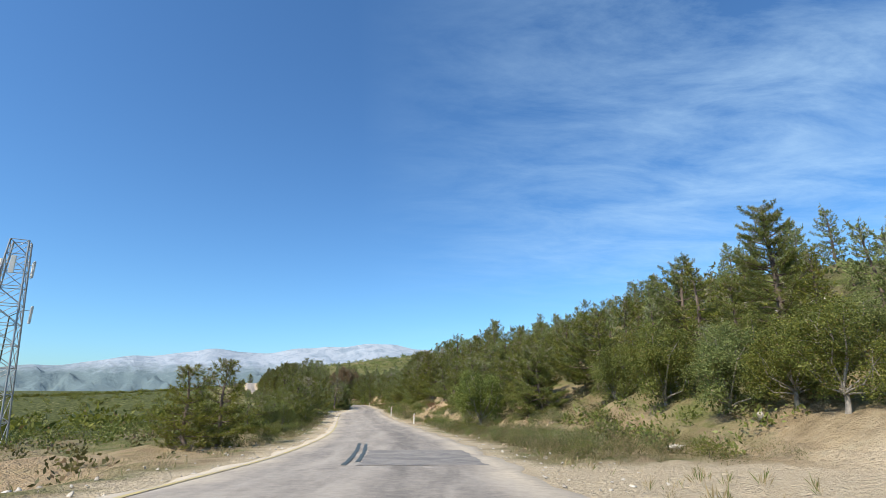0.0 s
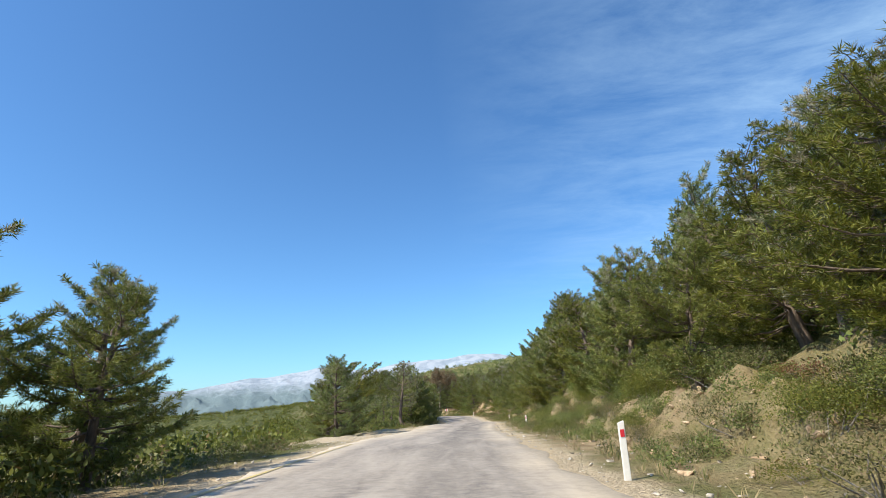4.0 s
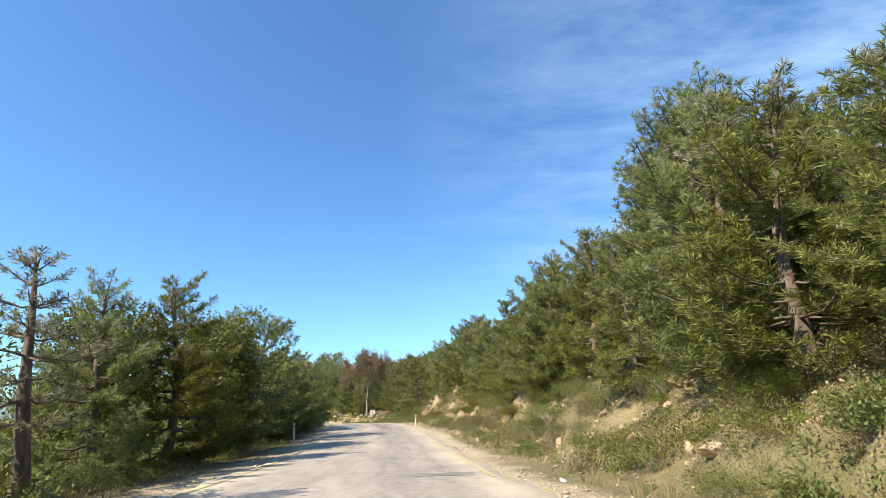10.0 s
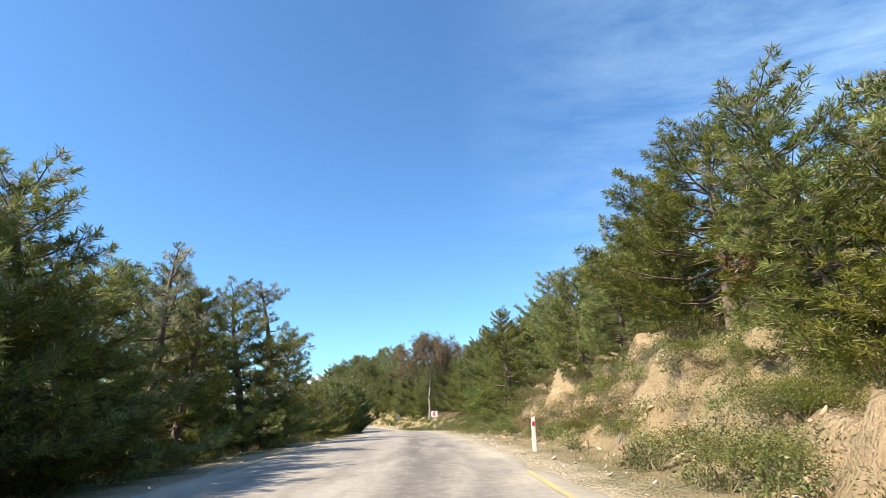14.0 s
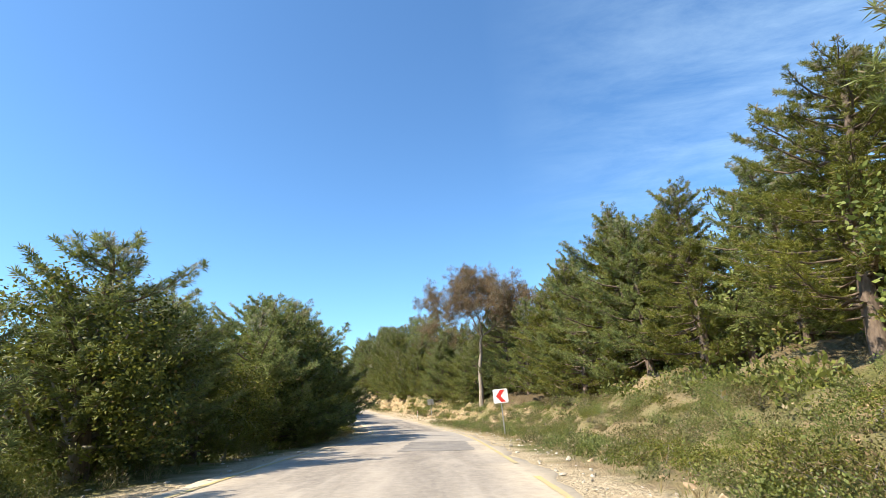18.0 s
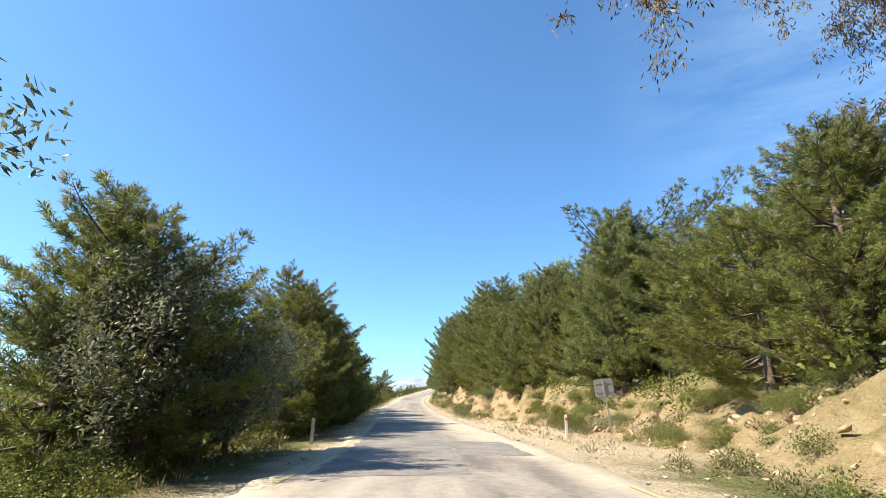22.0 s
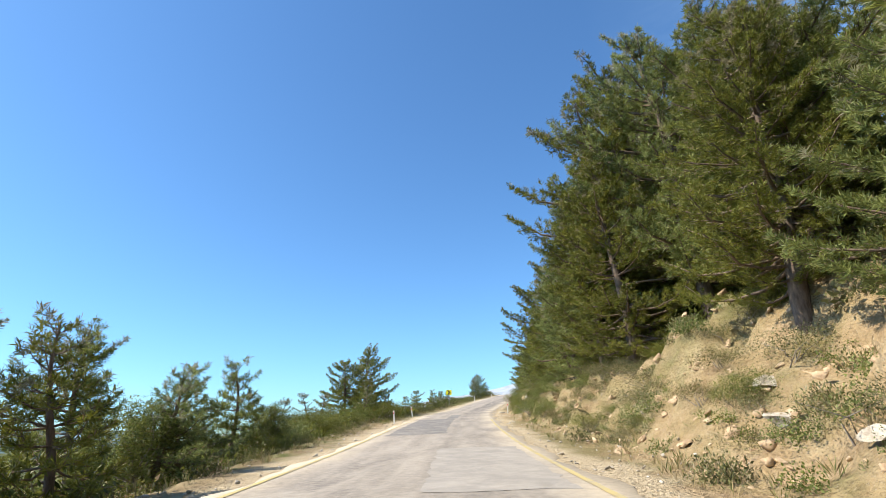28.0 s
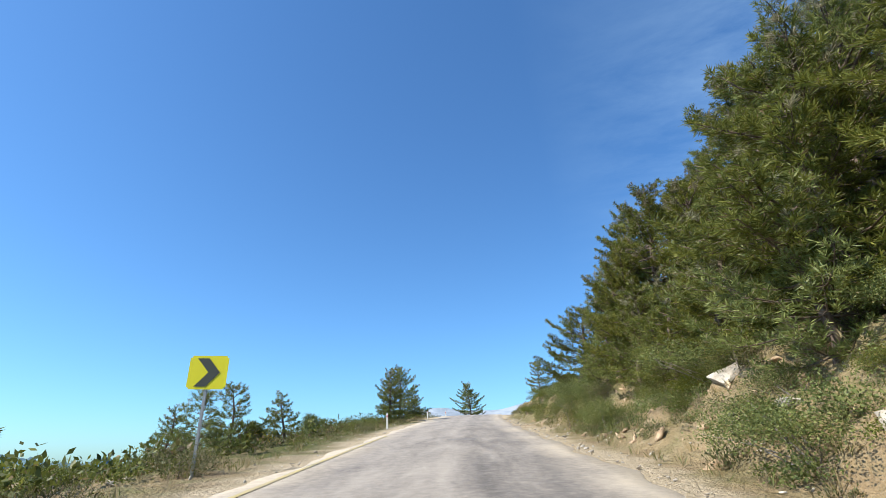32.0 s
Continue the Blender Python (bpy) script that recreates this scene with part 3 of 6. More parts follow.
def pine_meshes(seed, tall=7.0, wide=2.3, base=0.18, lean=0.3, mat=PINE, flat=0.15, sparse=0.06, full=1.0, blades=22, size=0.17, thick=0.026, whorl=0.5, twigs=True, grey=0.3):
    """Trunk with whorls of limbs, and a crown of needle brushes on side twigs, of one pine."""
    r = np.random.RandomState(seed)
    wood, leaves = Soup(), Soup()
    u = np.linspace(0, 1, 9)
    bend = lean * np.array([np.cos(seed * 2.4), np.sin(seed * 2.4)])
    axis = np.stack([bend[0] * u ** 1.6 + 0.12 * np.sin(u * 5 + seed), bend[1] * u ** 1.6 + 0.12 * np.cos(u * 4 + seed) - 0.12, u * tall], 1)
    axis[0, :2] = 0
    wood.tube(np.vstack([axis[:1] - (0, 0, 1.5), axis]), np.concatenate([[0.19], 0.165 * (1 - u) ** 0.8 + 0.018]) * tall / 7, 7)
    spots, ways, sunlit_tips, tones = [], [], [], []
    layers = max(5, int(tall * (1 - base) / whorl))
    side_bias = r.uniform(0, 6.28)
    for w in range(layers):
        h = base + (0.97 - base) * (w + 0.4 + r.uniform(-0.25, 0.25)) / layers
        v = (h - base) / (1 - base)
        cone = min(1.0, (v + 0.16) / 0.34) * (1 - v) ** 0.75 * 1.12
        dome = math.sin(min(1.0, v * 0.9 + 0.08) ** 0.72 * math.pi) ** 0.7
        shape = cone * (1 - flat) + dome * flat + 0.07
        if flat > 0.9:
            shape = 0.5 + 0.55 * math.sin(v * 2.6)
        n = r.randint(4, 7)
        swell = r.uniform(0.7, 1.18)
        for j in range(n):
            if r.rand() < sparse:
                continue
            a = w * 1.3 + j * 6.283 / n + r.uniform(-0.4, 0.4)
            long_ = wide * shape * swell * r.uniform(0.6, 1.2) * (1 + 0.18 * math.cos(a - side_bias))
            p0 = np.array([np.interp(h, u, axis[:, c]) for c in range(3)])
            rise = -0.02 + (1 - 0.7 * flat) * v ** 1.7 + r.uniform(-0.14, 0.16)
            e = np.array([math.cos(a), math.sin(a), 0])
            q = np.linspace(0, 1, 5)[:, None]
            line = p0 + e * long_ * q * (1 - 0.22 * v) + np.array([0, 0, 1]) * long_ * (rise * q - 0.13 * (1 - v) * np.sin(q * 3.1) + 0.16 * q ** 3)
            line += np.cumsum(r.normal(0, 0.03 * long_, (5, 3)), 0) * (q > 0)
            wood.tube(line, np.linspace(0.040, 0.010, 5) * (0.6 + 0.6 * long_ / wide) * tall / 7, 4 if twigs else 3)
            perp = np.array([-e[1], e[0], 0])
            many = max(3, int(long_ / 0.17 * full))
            limb_tone = r.uniform(0, 1)
            for k in range(many + 1):
                f = min(1.0, 0.28 + 0.72 * (k + r.uniform(0, 0.8)) / many)
                c = np.array([np.interp(f * 4, np.arange(5), line[:, x]) for x in range(3)])
                if k == many:
                    f, c, out, reach = 1.0, line[-1], e + (0, 0, 0.5 + 0.6 * v), 0.16
                else:
                    out = e * r.uniform(0.4, 0.9) + perp * (1 if k % 2 else -1) * r.uniform(0.5, 1) + np.array([0, 0, r.uniform(-0.1, 0.35) + 0.6 * v])
                    reach = long_ * 0.36 * (1.15 - f) * r.uniform(0.6, 1.25) + 0.12
                out = out / np.linalg.norm(out)
                end = c + out * reach
                if twigs and k % 2 == 0:
                    wood.tube([c, (c + end) / 2 - (0, 0, 0.02), end], [0.011, 0.008, 0.005], 3)
                for back in ((0.0, 0.5) if reach > 0.3 else (0.0,)):
                    spots.append(end - out * reach * back)
                    ways.append(out * 0.8 + np.array([0, 0, 0.5]))
                    # the higher the tuft, the likelier it gets the painted sunlit colour
                    sunlit_tips.append(1.0 if back == 0 and r.rand() < grey * max(0, v - 0.35) * 1.6 else 0.0)
                    tones.append(0.45 * limb_tone + 0.55 * r.rand())
    for k in range(5):
        spots.append(axis[-1] + (0, 0, -0.17 * k) + r.normal(0, 0.04, 3))
        ways.append(np.array([0, 0, 1.0]))
        sunlit_tips.append(1.0 if r.rand() < grey else 0.0)
        tones.append(r.rand())
    spots, ways = np.repeat(np.array(spots), blades, 0), np.repeat(unit(np.array(ways)), blades, 0)
    n = len(spots)
    d = unit(unit(r.normal(size=(n, 3))) * 0.85 + ways * 0.75)
    at = spots - ways * r.uniform(0, 0.9 * size, (n, 1)) + r.normal(0, 0.012, (n, 3))
    leaves.blades(at, d, size, thick, r, np.repeat(np.array(tones), blades), np.repeat(np.array(sunlit_tips), blades))
    return wood.mesh("trunk", BARK, True), leaves.mesh("crown", mat)


def shrub_meshes(seed, tall=1.5, wide=1.3, clumps=70, leaves_each=16, leaf=0.10, mat=OAK, stems=7, upright=0.0, slim=0.55, wood_mat=TWIG, hollow=0.45, girth=1.0):
    """A bush: stems from the ground and clumps of leaves with gaps between."""
    r = np.random.RandomState(seed)
    wood, crown = Soup(), Soup()
    lobes = [(r.uniform(0, 6.28), r.uniform(0.15, 0.6), r.uniform(0.55, 1.0)) for _ in range(6)]
    spots, ways = [], []
    for k in range(clumps):
        a, off, h = lobes[r.randint(6)]
        c = np.array([np.cos(a) * off * wide, np.sin(a) * off * wide, tall * h * 0.5])
        e = unit(r.normal(size=3))
        e[2] = abs(e[2]) * 1.1 - 0.25
        q = c + e * np.array([wide * 0.5, wide * 0.5, tall * 0.55 * h]) * r.uniform(hollow, 1.05)
        q[2] = max(q[2], 0.04 * tall)
        spots.append(q)
        ways.append(unit(e + np.array([0, 0, 0.3 + upright])))
    spots, ways = np.array(spots), np.array(ways)
    for k in range(stems):
        q = spots[r.randint(len(spots))]
        b = np.array([*(r.normal(0, 0.06 * wide, 2)), -0.15])
        m = (b + q) / 2 + np.array([*(r.normal(0, 0.08 * wide, 2)), 0.08 * tall])
        wood.tube([b, m, q], np.array([0.020, 0.013, 0.005]) * (0.7 + 0.2 * tall) * girth, 4)
    s, w = np.repeat(spots, leaves_each, 0), np.repeat(ways, leaves_each, 0)
    n = len(s)
    spread = 0.075 * (wide + tall) * (70 / clumps) ** 0.4
    d = unit(unit(r.normal(size=(n, 3))) * (1 - 0.5 * upright) + w * (0.5 + upright))
    crown.blades(s + np.clip(r.normal(0, spread, (n, 3)), -1.6 * spread, 1.6 * spread) * (1, 1, 0.8), d, leaf, leaf * slim, r, np.repeat(r.uniform(0, 1, clumps), leaves_each))
    v = crown.v[-1]
    v[:, 2] = np.maximum(v[:, 2], 0.01)
    return wood.mesh("stems", wood_mat, True), crown.mesh("crown", mat)


def tree_meshes(seed, tall=6.0, wide=4.5, trunk=0.35, limbs=13, clumps=150, leaves_each=22, leaf=0.15, slim=0.4, mat=OLIVE, wood_mat=BARK, fork=0.3, droop=0.0, spread=0.26, girth=0.14, sag=0.12):
    """A broad-leaved tree: forked trunk, limbs and clumps of leaves."""
    r = np.random.RandomState(seed)
    wood, crown = Soup(), Soup()
    t = np.linspace(0, 1, 6)[:, None]
    topz = tall * trunk
    axis = np.array([0.12, 0.05, 0]) * np.sin(t * 3) + np.array([0, 0, 1]) * t * topz
    wood.tube(np.vstack([axis[:1] - (0, 0, 0.4), axis]), np.linspace(girth * 1.35, girth * 0.8, 7), 8)
    ends = []
    for k in range(limbs):
        a = k * 2.4 + r.uniform(-0.4, 0.4)
        g = (k + 0.5) / limbs
        reach = wide * 0.5 * r.uniform(0.5, 0.95) * (1.1 - 0.75 * g)
        q = np.array([np.cos(a) * reach, np.sin(a) * reach, topz + (tall - topz) * (0.25 + 0.68 * g) * r.uniform(0.85, 1.05)])
        b = axis[-1] - np.array([0, 0, (1 - g) * fork * topz])
        m = b * 0.5 + q * 0.5 + np.array([*(r.normal(0, 0.15, 2)), -sag * tall * (1 - g)])
        line = [b, b * 0.7 + m * 0.3 + (0, 0, 0.05), m, m * 0.5 + q * 0.5 + r.normal(0, 0.1, 3), q]
        wood.tube(line, np.linspace(girth * 0.55, 0.012, 5), 5)
        ends += [line[2], line[3], line[4], line[4]]
        for j in range(3):
            o = q * 0.6 + m * 0.4 + r.normal(0, 0.16 * wide * 0.5, 3)
            wood.tube([line[3], (line[3] + o) / 2 + (0, 0, 0.06), o], [0.022, 0.014, 0.006], 3)
            ends.append(o)
    ends = np.array(ends)
    spots = ends[r.randint(len(ends), size=clumps)] + unit(r.normal(size=(clumps, 3))) * r.uniform(0.1, 1, (clumps, 1)) * wide * 0.13
    spots[:, 2] = np.maximum(spots[:, 2], topz * 0.55)
    s = np.repeat(spots, leaves_each, 0)
    n = len(s)
    w = np.array([0, 0, -droop])
    d = unit(unit(r.normal(size=(n, 3))) * (1 - 0.45 * droop) + w)
    crown.blades(s + np.clip(r.normal(0, spread, (n, 3)), -1.5 * spread, 1.5 * spread), d, leaf, leaf * slim, r, np.repeat(r.uniform(0, 1, clumps), leaves_each))
    return wood.mesh("trunk", wood_mat, True), crown.mesh("crown", mat)


def plant(name, meshes, label, category, group, wood_name="trunk"):
    """A plant to be copied; the first stands out of the way until it is placed."""
    ob = new(name)
    part(wood_name, meshes[0], ob)
    part("crown", meshes[1], ob)
    return tagged(ob, label, category, group)


KINDS = []


class Kind:
    """Plants of one kind in a few shapes; each is built once and copied where it stands."""

    def __init__(self, shapes, height):
        self.shapes, self.height, self.used = shapes, height, set()
        KINDS.append(self)

    def put(self, s, d, tall, turn=None, wide=1.0, k=None, r=random):
        x, y, _, _, _ = road_point(s, d)
        z = float(ground_level(x, y, (np.atleast_1d(float(s)), np.atleast_1d(float(d))))[0])
        k = r.randrange(len(self.shapes)) if k is None else k % len(self.shapes)
        scale = tall / self.height
        m = pose(float(x), float(y), z - 0.04, 0, 0, r.uniform(0, 360) if turn is None else turn)
        ob = self.shapes[k]
        if k in self.used:
            ob = copy_thing(ob, m)
        else:
            self.used.add(k)
            ob.matrix_basis = m
        ob.scale = (scale * wide, scale * wide, scale)
        return ob


WOODS = "pines along the road"


def pine_kind(name, name_label, seeds, height, mat, **more):
    shapes = []
    for k, w, b, l in seeds:
        shapes.append(plant(name, pine_meshes(k, tall=height, wide=w, base=b, lean=l, mat=mat, **more), name_label, "tree", WOODS))
    return Kind(shapes, height * 1.03)


# small, middling and tall pines keep needles of the same size
PINES_SMALL = pine_kind("young_pine", "young bushy pine with green needles", ((1, 1.35, 0.02, 0.2), (2, 1.6, 0.03, 0.3)), 3.6, PINE, full=1.3, blades=26, size=0.15, thick=0.020, whorl=0.34)
PINES_MID = pine_kind("pine_tree", "dark green pine with loose needle tufts", ((3, 2.2, 0.03, 0.4), (4, 2.6, 0.07, 0.6), (5, 2.0, 0.02, 0.3), (6, 2.7, 0.13, 0.7)), 6.2, PINE, full=1.35, blades=29, size=0.175, thick=0.021, whorl=0.4)
PINES_TALL = pine_kind("tall_pine", "tall dark green pine with dense drooping limbs", ((7, 3.4, 0.04, 0.7), (8, 3.8, 0.09, 0.9), (9, 3.2, 0.05, 0.5)), 10.5, PINE, flat=0.45, full=1.25, blades=29, size=0.18, thick=0.022, whorl=0.46)
UMBRELLA = pine_kind("umbrella_pine", "flat-topped pine with a bare trunk", ((13, 3.1, 0.44, 0.5), (14, 3.4, 0.48, 0.8)), 6.6, PINE, blades=24, flat=1.0, whorl=0.42, sparse=0.2)
GREY_PINES = pine_kind("slim_pine", "greyish pine with thin dry top", ((11, 1.8, 0.08, 0.5), (12, 2.2, 0.14, 0.5)), 7.0, PINE_GREY, blades=20, size=0.17, thick=0.024, sparse=0.25, grey=1.0)
THIN_PINES = pine_kind("slim_pine", "slim pine with a bare lower trunk", ((21, 1.5, 0.34, 0.9), (22, 1.6, 0.3, 0.6)), 6.5, PINE_GREY, blades=20, size=0.17, thick=0.024, sparse=0.3, full=0.9)
PINES = None
OAKS = Kind([plant("evergreen_bush", shrub_meshes(31 + k, 2.2, 2.2, 190, 44, 0.062, OAK), "dense dark green evergreen bush", "shrub", "bushes beside the road", "stem") for k in range(3)], 2.3)
BRIGHT = Kind([plant("leafy_shrub", shrub_meshes(41 + k, 2.2, 1.9, 170, 44, 0.058, FRESH), "bright yellow-green leafy bush beside the road", "shrub", "bushes beside the road", "stem") for k in range(2)], 2.3)
HEATHS = Kind([plant("heath_bush", shrub_meshes(51 + k, 0.8, 1.3, 90, 26, 0.055, HEATH, upright=0.3, slim=0.35), "low olive-green heath bush", "shrub", "low bushes on the verge", "stem") for k in range(3)], 0.85)
LOW = Kind([plant("low_bush", shrub_meshes(61 + k, 0.8, 1.2, 90, 28, 0.046, OAK, slim=0.5), "low dark green bush", "shrub", "low bushes on the verge", "stem") for k in range(2)], 0.85)
RUSTY = Kind([plant("dry_bush", shrub_meshes(71, 1.0, 1.3, 60, 16, 0.09, RUST), "rust-brown dry bush on the verge", "shrub", "low bushes on the verge", "stem")], 1.05)


# ---- far mountains ----
def mountain_range(name, a0, a1, far, tall, base, mat, label, seed, peaks=3, deep=700, profile=None):
    """A ridge that stands far off, between two bearings (degrees left of +y)."""
    n, rows = 150, 16
    a = np.radians(np.linspace(a0, a1, n))
    u = np.linspace(0, 1, n)
    ridge = 0.55 + 0.30 * np.sin(u * np.pi * peaks + seed) if profile is None else np.interp(np.degrees(a), *np.array(profile, float).T)
    ridge = ridge + 0.03 * np.sin(u * 17 + seed) + 0.02 * np.sin(u * 47 + 2 * seed) + 0.008 * np.sin(u * 101)
    ridge *= smooth(0, 0.14, u) * (1 - smooth(0.86, 1, u))
    v, r = [], np.random.RandomState(seed)
    gully = r.normal(0, 1, (rows, n))
    for k in range(3):
        gully = (gully + np.roll(gully, 1, 1) + np.roll(gully, 1, 0)) / 2.4
    for k in range(rows):
        g = k / (rows - 1)
        dist = far - deep * (1 - g) + 60 * gully[k] * g * (1 - g) * 4
        h = base + tall * ridge * g ** 1.25 + gully[k] * 26 * g * (1 - g) * 4
        v.append(np.stack([-np.sin(a) * dist - 70, np.cos(a) * dist + 250, h], 1))
    me = mesh_of(name, np.vstack(v), sheet_faces(rows, n), mat, True)
    return tagged(new(name, me), label, "mountain", kind="structure")


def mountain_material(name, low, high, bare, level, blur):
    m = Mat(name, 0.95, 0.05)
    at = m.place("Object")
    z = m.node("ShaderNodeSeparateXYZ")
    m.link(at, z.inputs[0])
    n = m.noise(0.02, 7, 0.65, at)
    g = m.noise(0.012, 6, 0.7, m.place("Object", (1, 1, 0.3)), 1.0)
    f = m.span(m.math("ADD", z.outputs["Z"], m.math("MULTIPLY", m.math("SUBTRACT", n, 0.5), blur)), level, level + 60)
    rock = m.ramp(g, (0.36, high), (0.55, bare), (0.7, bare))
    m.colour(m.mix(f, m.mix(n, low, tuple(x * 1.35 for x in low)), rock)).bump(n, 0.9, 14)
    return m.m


# the blue of distance haze is mixed into these rock and wood colours
HAZY_MOUNT = mountain_material("bare limestone mountain with painted haze", (0.12, 0.16, 0.17), (0.21, 0.26, 0.31), (0.33, 0.37, 0.42), 60, 90)
HAZY_HILLS = mountain_material("far wooded hills with painted haze", (0.10, 0.16, 0.18), (0.13, 0.19, 0.22), (0.16, 0.22, 0.25), 900, 50)
mountain_range("mountain_range", -14, 52, 2450, 262, -40, HAZY_MOUNT, "far bare whitish limestone mountain range, blue haze painted into its colour", 3,
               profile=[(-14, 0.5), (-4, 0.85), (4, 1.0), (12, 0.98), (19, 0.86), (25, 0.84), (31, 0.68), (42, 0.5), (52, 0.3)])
mountain_range("mountain_range", 30, 80, 3000, 150, -40, HAZY_HILLS, "far low wooded hills, blue haze painted into their colour", 5, 4)
mountain_range("mountain_range", 76, 160, 3000, 130, -40, HAZY_HILLS, "far low wooded hills, blue haze painted into their colour", 8, 4)


# ---- posts and signs ----
def box(bm, sx, sy, sz, at=(0, 0, 0), taper=1.0, bevel=0.0):
    r = bmesh.ops.create_cube(bm, size=1)["verts"]
    for v in r:
        k = taper if v.co.z > 0 else 1.0
        v.co = Vector((v.co.x * sx * k + at[0], v.co.y * sy * k + at[1], v.co.z * sz + at[2]))
    if bevel:
        es = {e for v in r for e in v.link_edges}
        bmesh.ops.bevel(bm, geom=list(es), offset=bevel, segments=2, affect="EDGES")
    return r


def bm_mesh(name, bm, mat, shade=False):
    me = bpy.data.meshes.new(name)
    bm.to_mesh(me)
    bm.free()
    me.materials.append(mat)
    if shade:
        for p in me.polygons:
            p.use_smooth = True
    return me


def delineator():
    """White roadside marker post with a sloped top and a red reflector, facing -y."""
    ob = new("marker_post")
    bm = bmesh.new()
    vs = box(bm, 0.13, 0.05, 1.35, (0, 0, 0.325), 0.92, 0.012)
    for v in bm.verts:
        if v.co.z > 0.9:
            v.co.z += v.co.x * 0.35
    part("post", bm_mesh("post", bm, WHITE), ob)
    bm = bmesh.new()
    box(bm, 0.075, 0.012, 0.13, (0, -0.029, 0.80), 1, 0.004)
    part("reflector", bm_mesh("reflector", bm, RED), ob, "red reflector")
    return tagged(ob, "white plastic roadside marker post with red reflector", "marker post", "marker posts along the road")


def stand(ob, s, d, turn=0.0, lean=(0, 0), up=0.0, fresh=True):
    """Sets a thing beside the road, turned to face oncoming traffic."""
    x, y, _, wx, wy = road_point(s, d)
    z = float(ground_level(x, y, (np.atleast_1d(float(s)), np.atleast_1d(float(d))))[0])
    m = pose(float(x), float(y), z + up, lean[0], lean[1], math.degrees(math.atan2(-float(wx), float(wy))) + turn)
    if fresh:
        return copy_thing(ob, m)
    ob.matrix_basis = m
    return ob
OAK_TREES = Kind([plant("oak_tree", tree_meshes(81 + k, 4.6, 4.2, 0.22, 12, 420, 46, 0.085, 0.6, OAK, TWIG, spread=0.17, girth=0.09), "dense evergreen oak with several pale stems", "tree", "oaks beside the road") for k in range(3)], 4.8)
OLIVES = Kind([plant("olive_tree", tree_meshes(91 + k, 5.5, 5.0, 0.28, 15, 560, 34, 0.115, 0.34, OLIVE, BARK, spread=0.19), "grey-green round-crowned wild olive tree", "tree", "olive trees beside the road") for k in range(2)], 5.7)
BARE = Kind([plant("bare_shrub", shrub_meshes(97, 2.6, 1.7, 50, 5, 0.12, HEATH, stems=80, upright=0.8, girth=0.45), "half-bare grey shrub with many thin stems", "shrub", "bushes beside the road")], 2.7)


FRESH_TREES = Kind([plant("small_tree", tree_meshes(85 + k, 4.0, 3.6, 0.16, 12, 400, 46, 0.075, 0.6, FRESH, TWIG, spread=0.16, girth=0.07), "bright yellow-green bushy small tree", "tree", "small trees beside the road") for k in range(2)], 4.2)


def grow(kind, places, k=None):
    r = random.Random(int(places[0][0] * 10) + len(places))
    for s, d, tall in places:
        wide = min(1.25, max(0.75, (1.25 - 0.02 * tall) * r.uniform(0.9, 1.15)))
        if kind is BRIGHT and tall > 2.6:
            FRESH_TREES.put(s, d, tall, wide=wide, r=r)
        elif kind is not PINES:
            kind.put(s, d, tall, wide=wide, k=k, r=r)
        else:
            (PINES_SMALL if tall < 4.6 else PINES_MID if tall < 8.4 else PINES_TALL).put(s, d, tall, wide=wide, r=r)


def wood_of(places, seed):
    """Many pines further back joined into one mesh each of wood and of needles."""
    r = np.random.RandomState(seed)
    for which, name, mat, label in ((0, "pine_trunks", BARK, "trunks of a pine wood"), (1, "pine_wood", PINE, "dark green pine wood on the slope")):
        vs, fs, tones, sunlit_tips, n = [], [], [], [], 0
        r.seed(seed)
        for s, d, tall in places:
            me = FAR_MESHES[r.randint(len(FAR_MESHES))][which]
            v = np.empty(len(me.vertices) * 3)
            me.vertices.foreach_get("co", v)
            v = v.reshape(-1, 3) * (tall / 7.2)
            f = np.empty(len(me.loops), np.int32)
            me.loops.foreach_get("vertex_index", f)
            a = r.uniform(0, 6.283)
            x, y, _, _, _ = road_point(s, d)
            z = ground_level(x, y, (np.atleast_1d(float(s)), np.atleast_1d(float(d))))[0]
            vs.append(np.stack([v[:, 0] * math.cos(a) - v[:, 1] * math.sin(a) + x, v[:, 0] * math.sin(a) + v[:, 1] * math.cos(a) + y, v[:, 2] + z - 0.05], 1))
            fs.append(f.reshape(-1, 4) + n)
            n += len(v)
            if which:
                for out, layer in ((tones, "tone"), (sunlit_tips, "sunlit_tip")):
                    a = np.empty(len(v))
                    me.attributes[layer].data.foreach_get("value", a)
                    out.append(a)
        me = mesh_of(name, np.vstack(vs), np.vstack(fs), mat)
        if which:
            float_layer(me, "tone", np.concatenate(tones))
            float_layer(me, "sunlit_tip", np.concatenate(sunlit_tips))
        tagged(new(name, me), label, "wood", kind="stuff")


FAR_MESHES = [pine_meshes(15 + k, tall=7.0, wide=2.1 + 0.25 * k, base=0.02, lean=0.4, full=0.55, blades=7, size=0.30, thick=0.075, whorl=0.6, twigs=False) for k in range(3)]

# ---- trees, stretch by stretch ----
# first bend: s, d, height
grow(GREY_PINES, [(40.7, 24, 4.8)])
grow(OAK_TREES, [(17.2, 16, 4.2), (19.2, 16, 3.8), (21.7, 15, 4.6), (26.7, 15, 5.3), (30.5, 14, 4.2), (40.1, -8, 2.2), (43.6, 13, 3.6), (44.8, 17,
     3.4)])
grow(BRIGHT, [(40.8, 8, 5)])
grow(PINES, [(23.7, -8.1, 3.3), (27.1, -8, 4.2), (34.4, -8, 2.1), (35, 15.2, 5.4), (36.6, 11.5, 5.2), (37.7, 10.9, 4.9), (37.8, -8, 2.5), (37.8, 15.6,
     4.7), (41.1, 12.4, 5.5)])
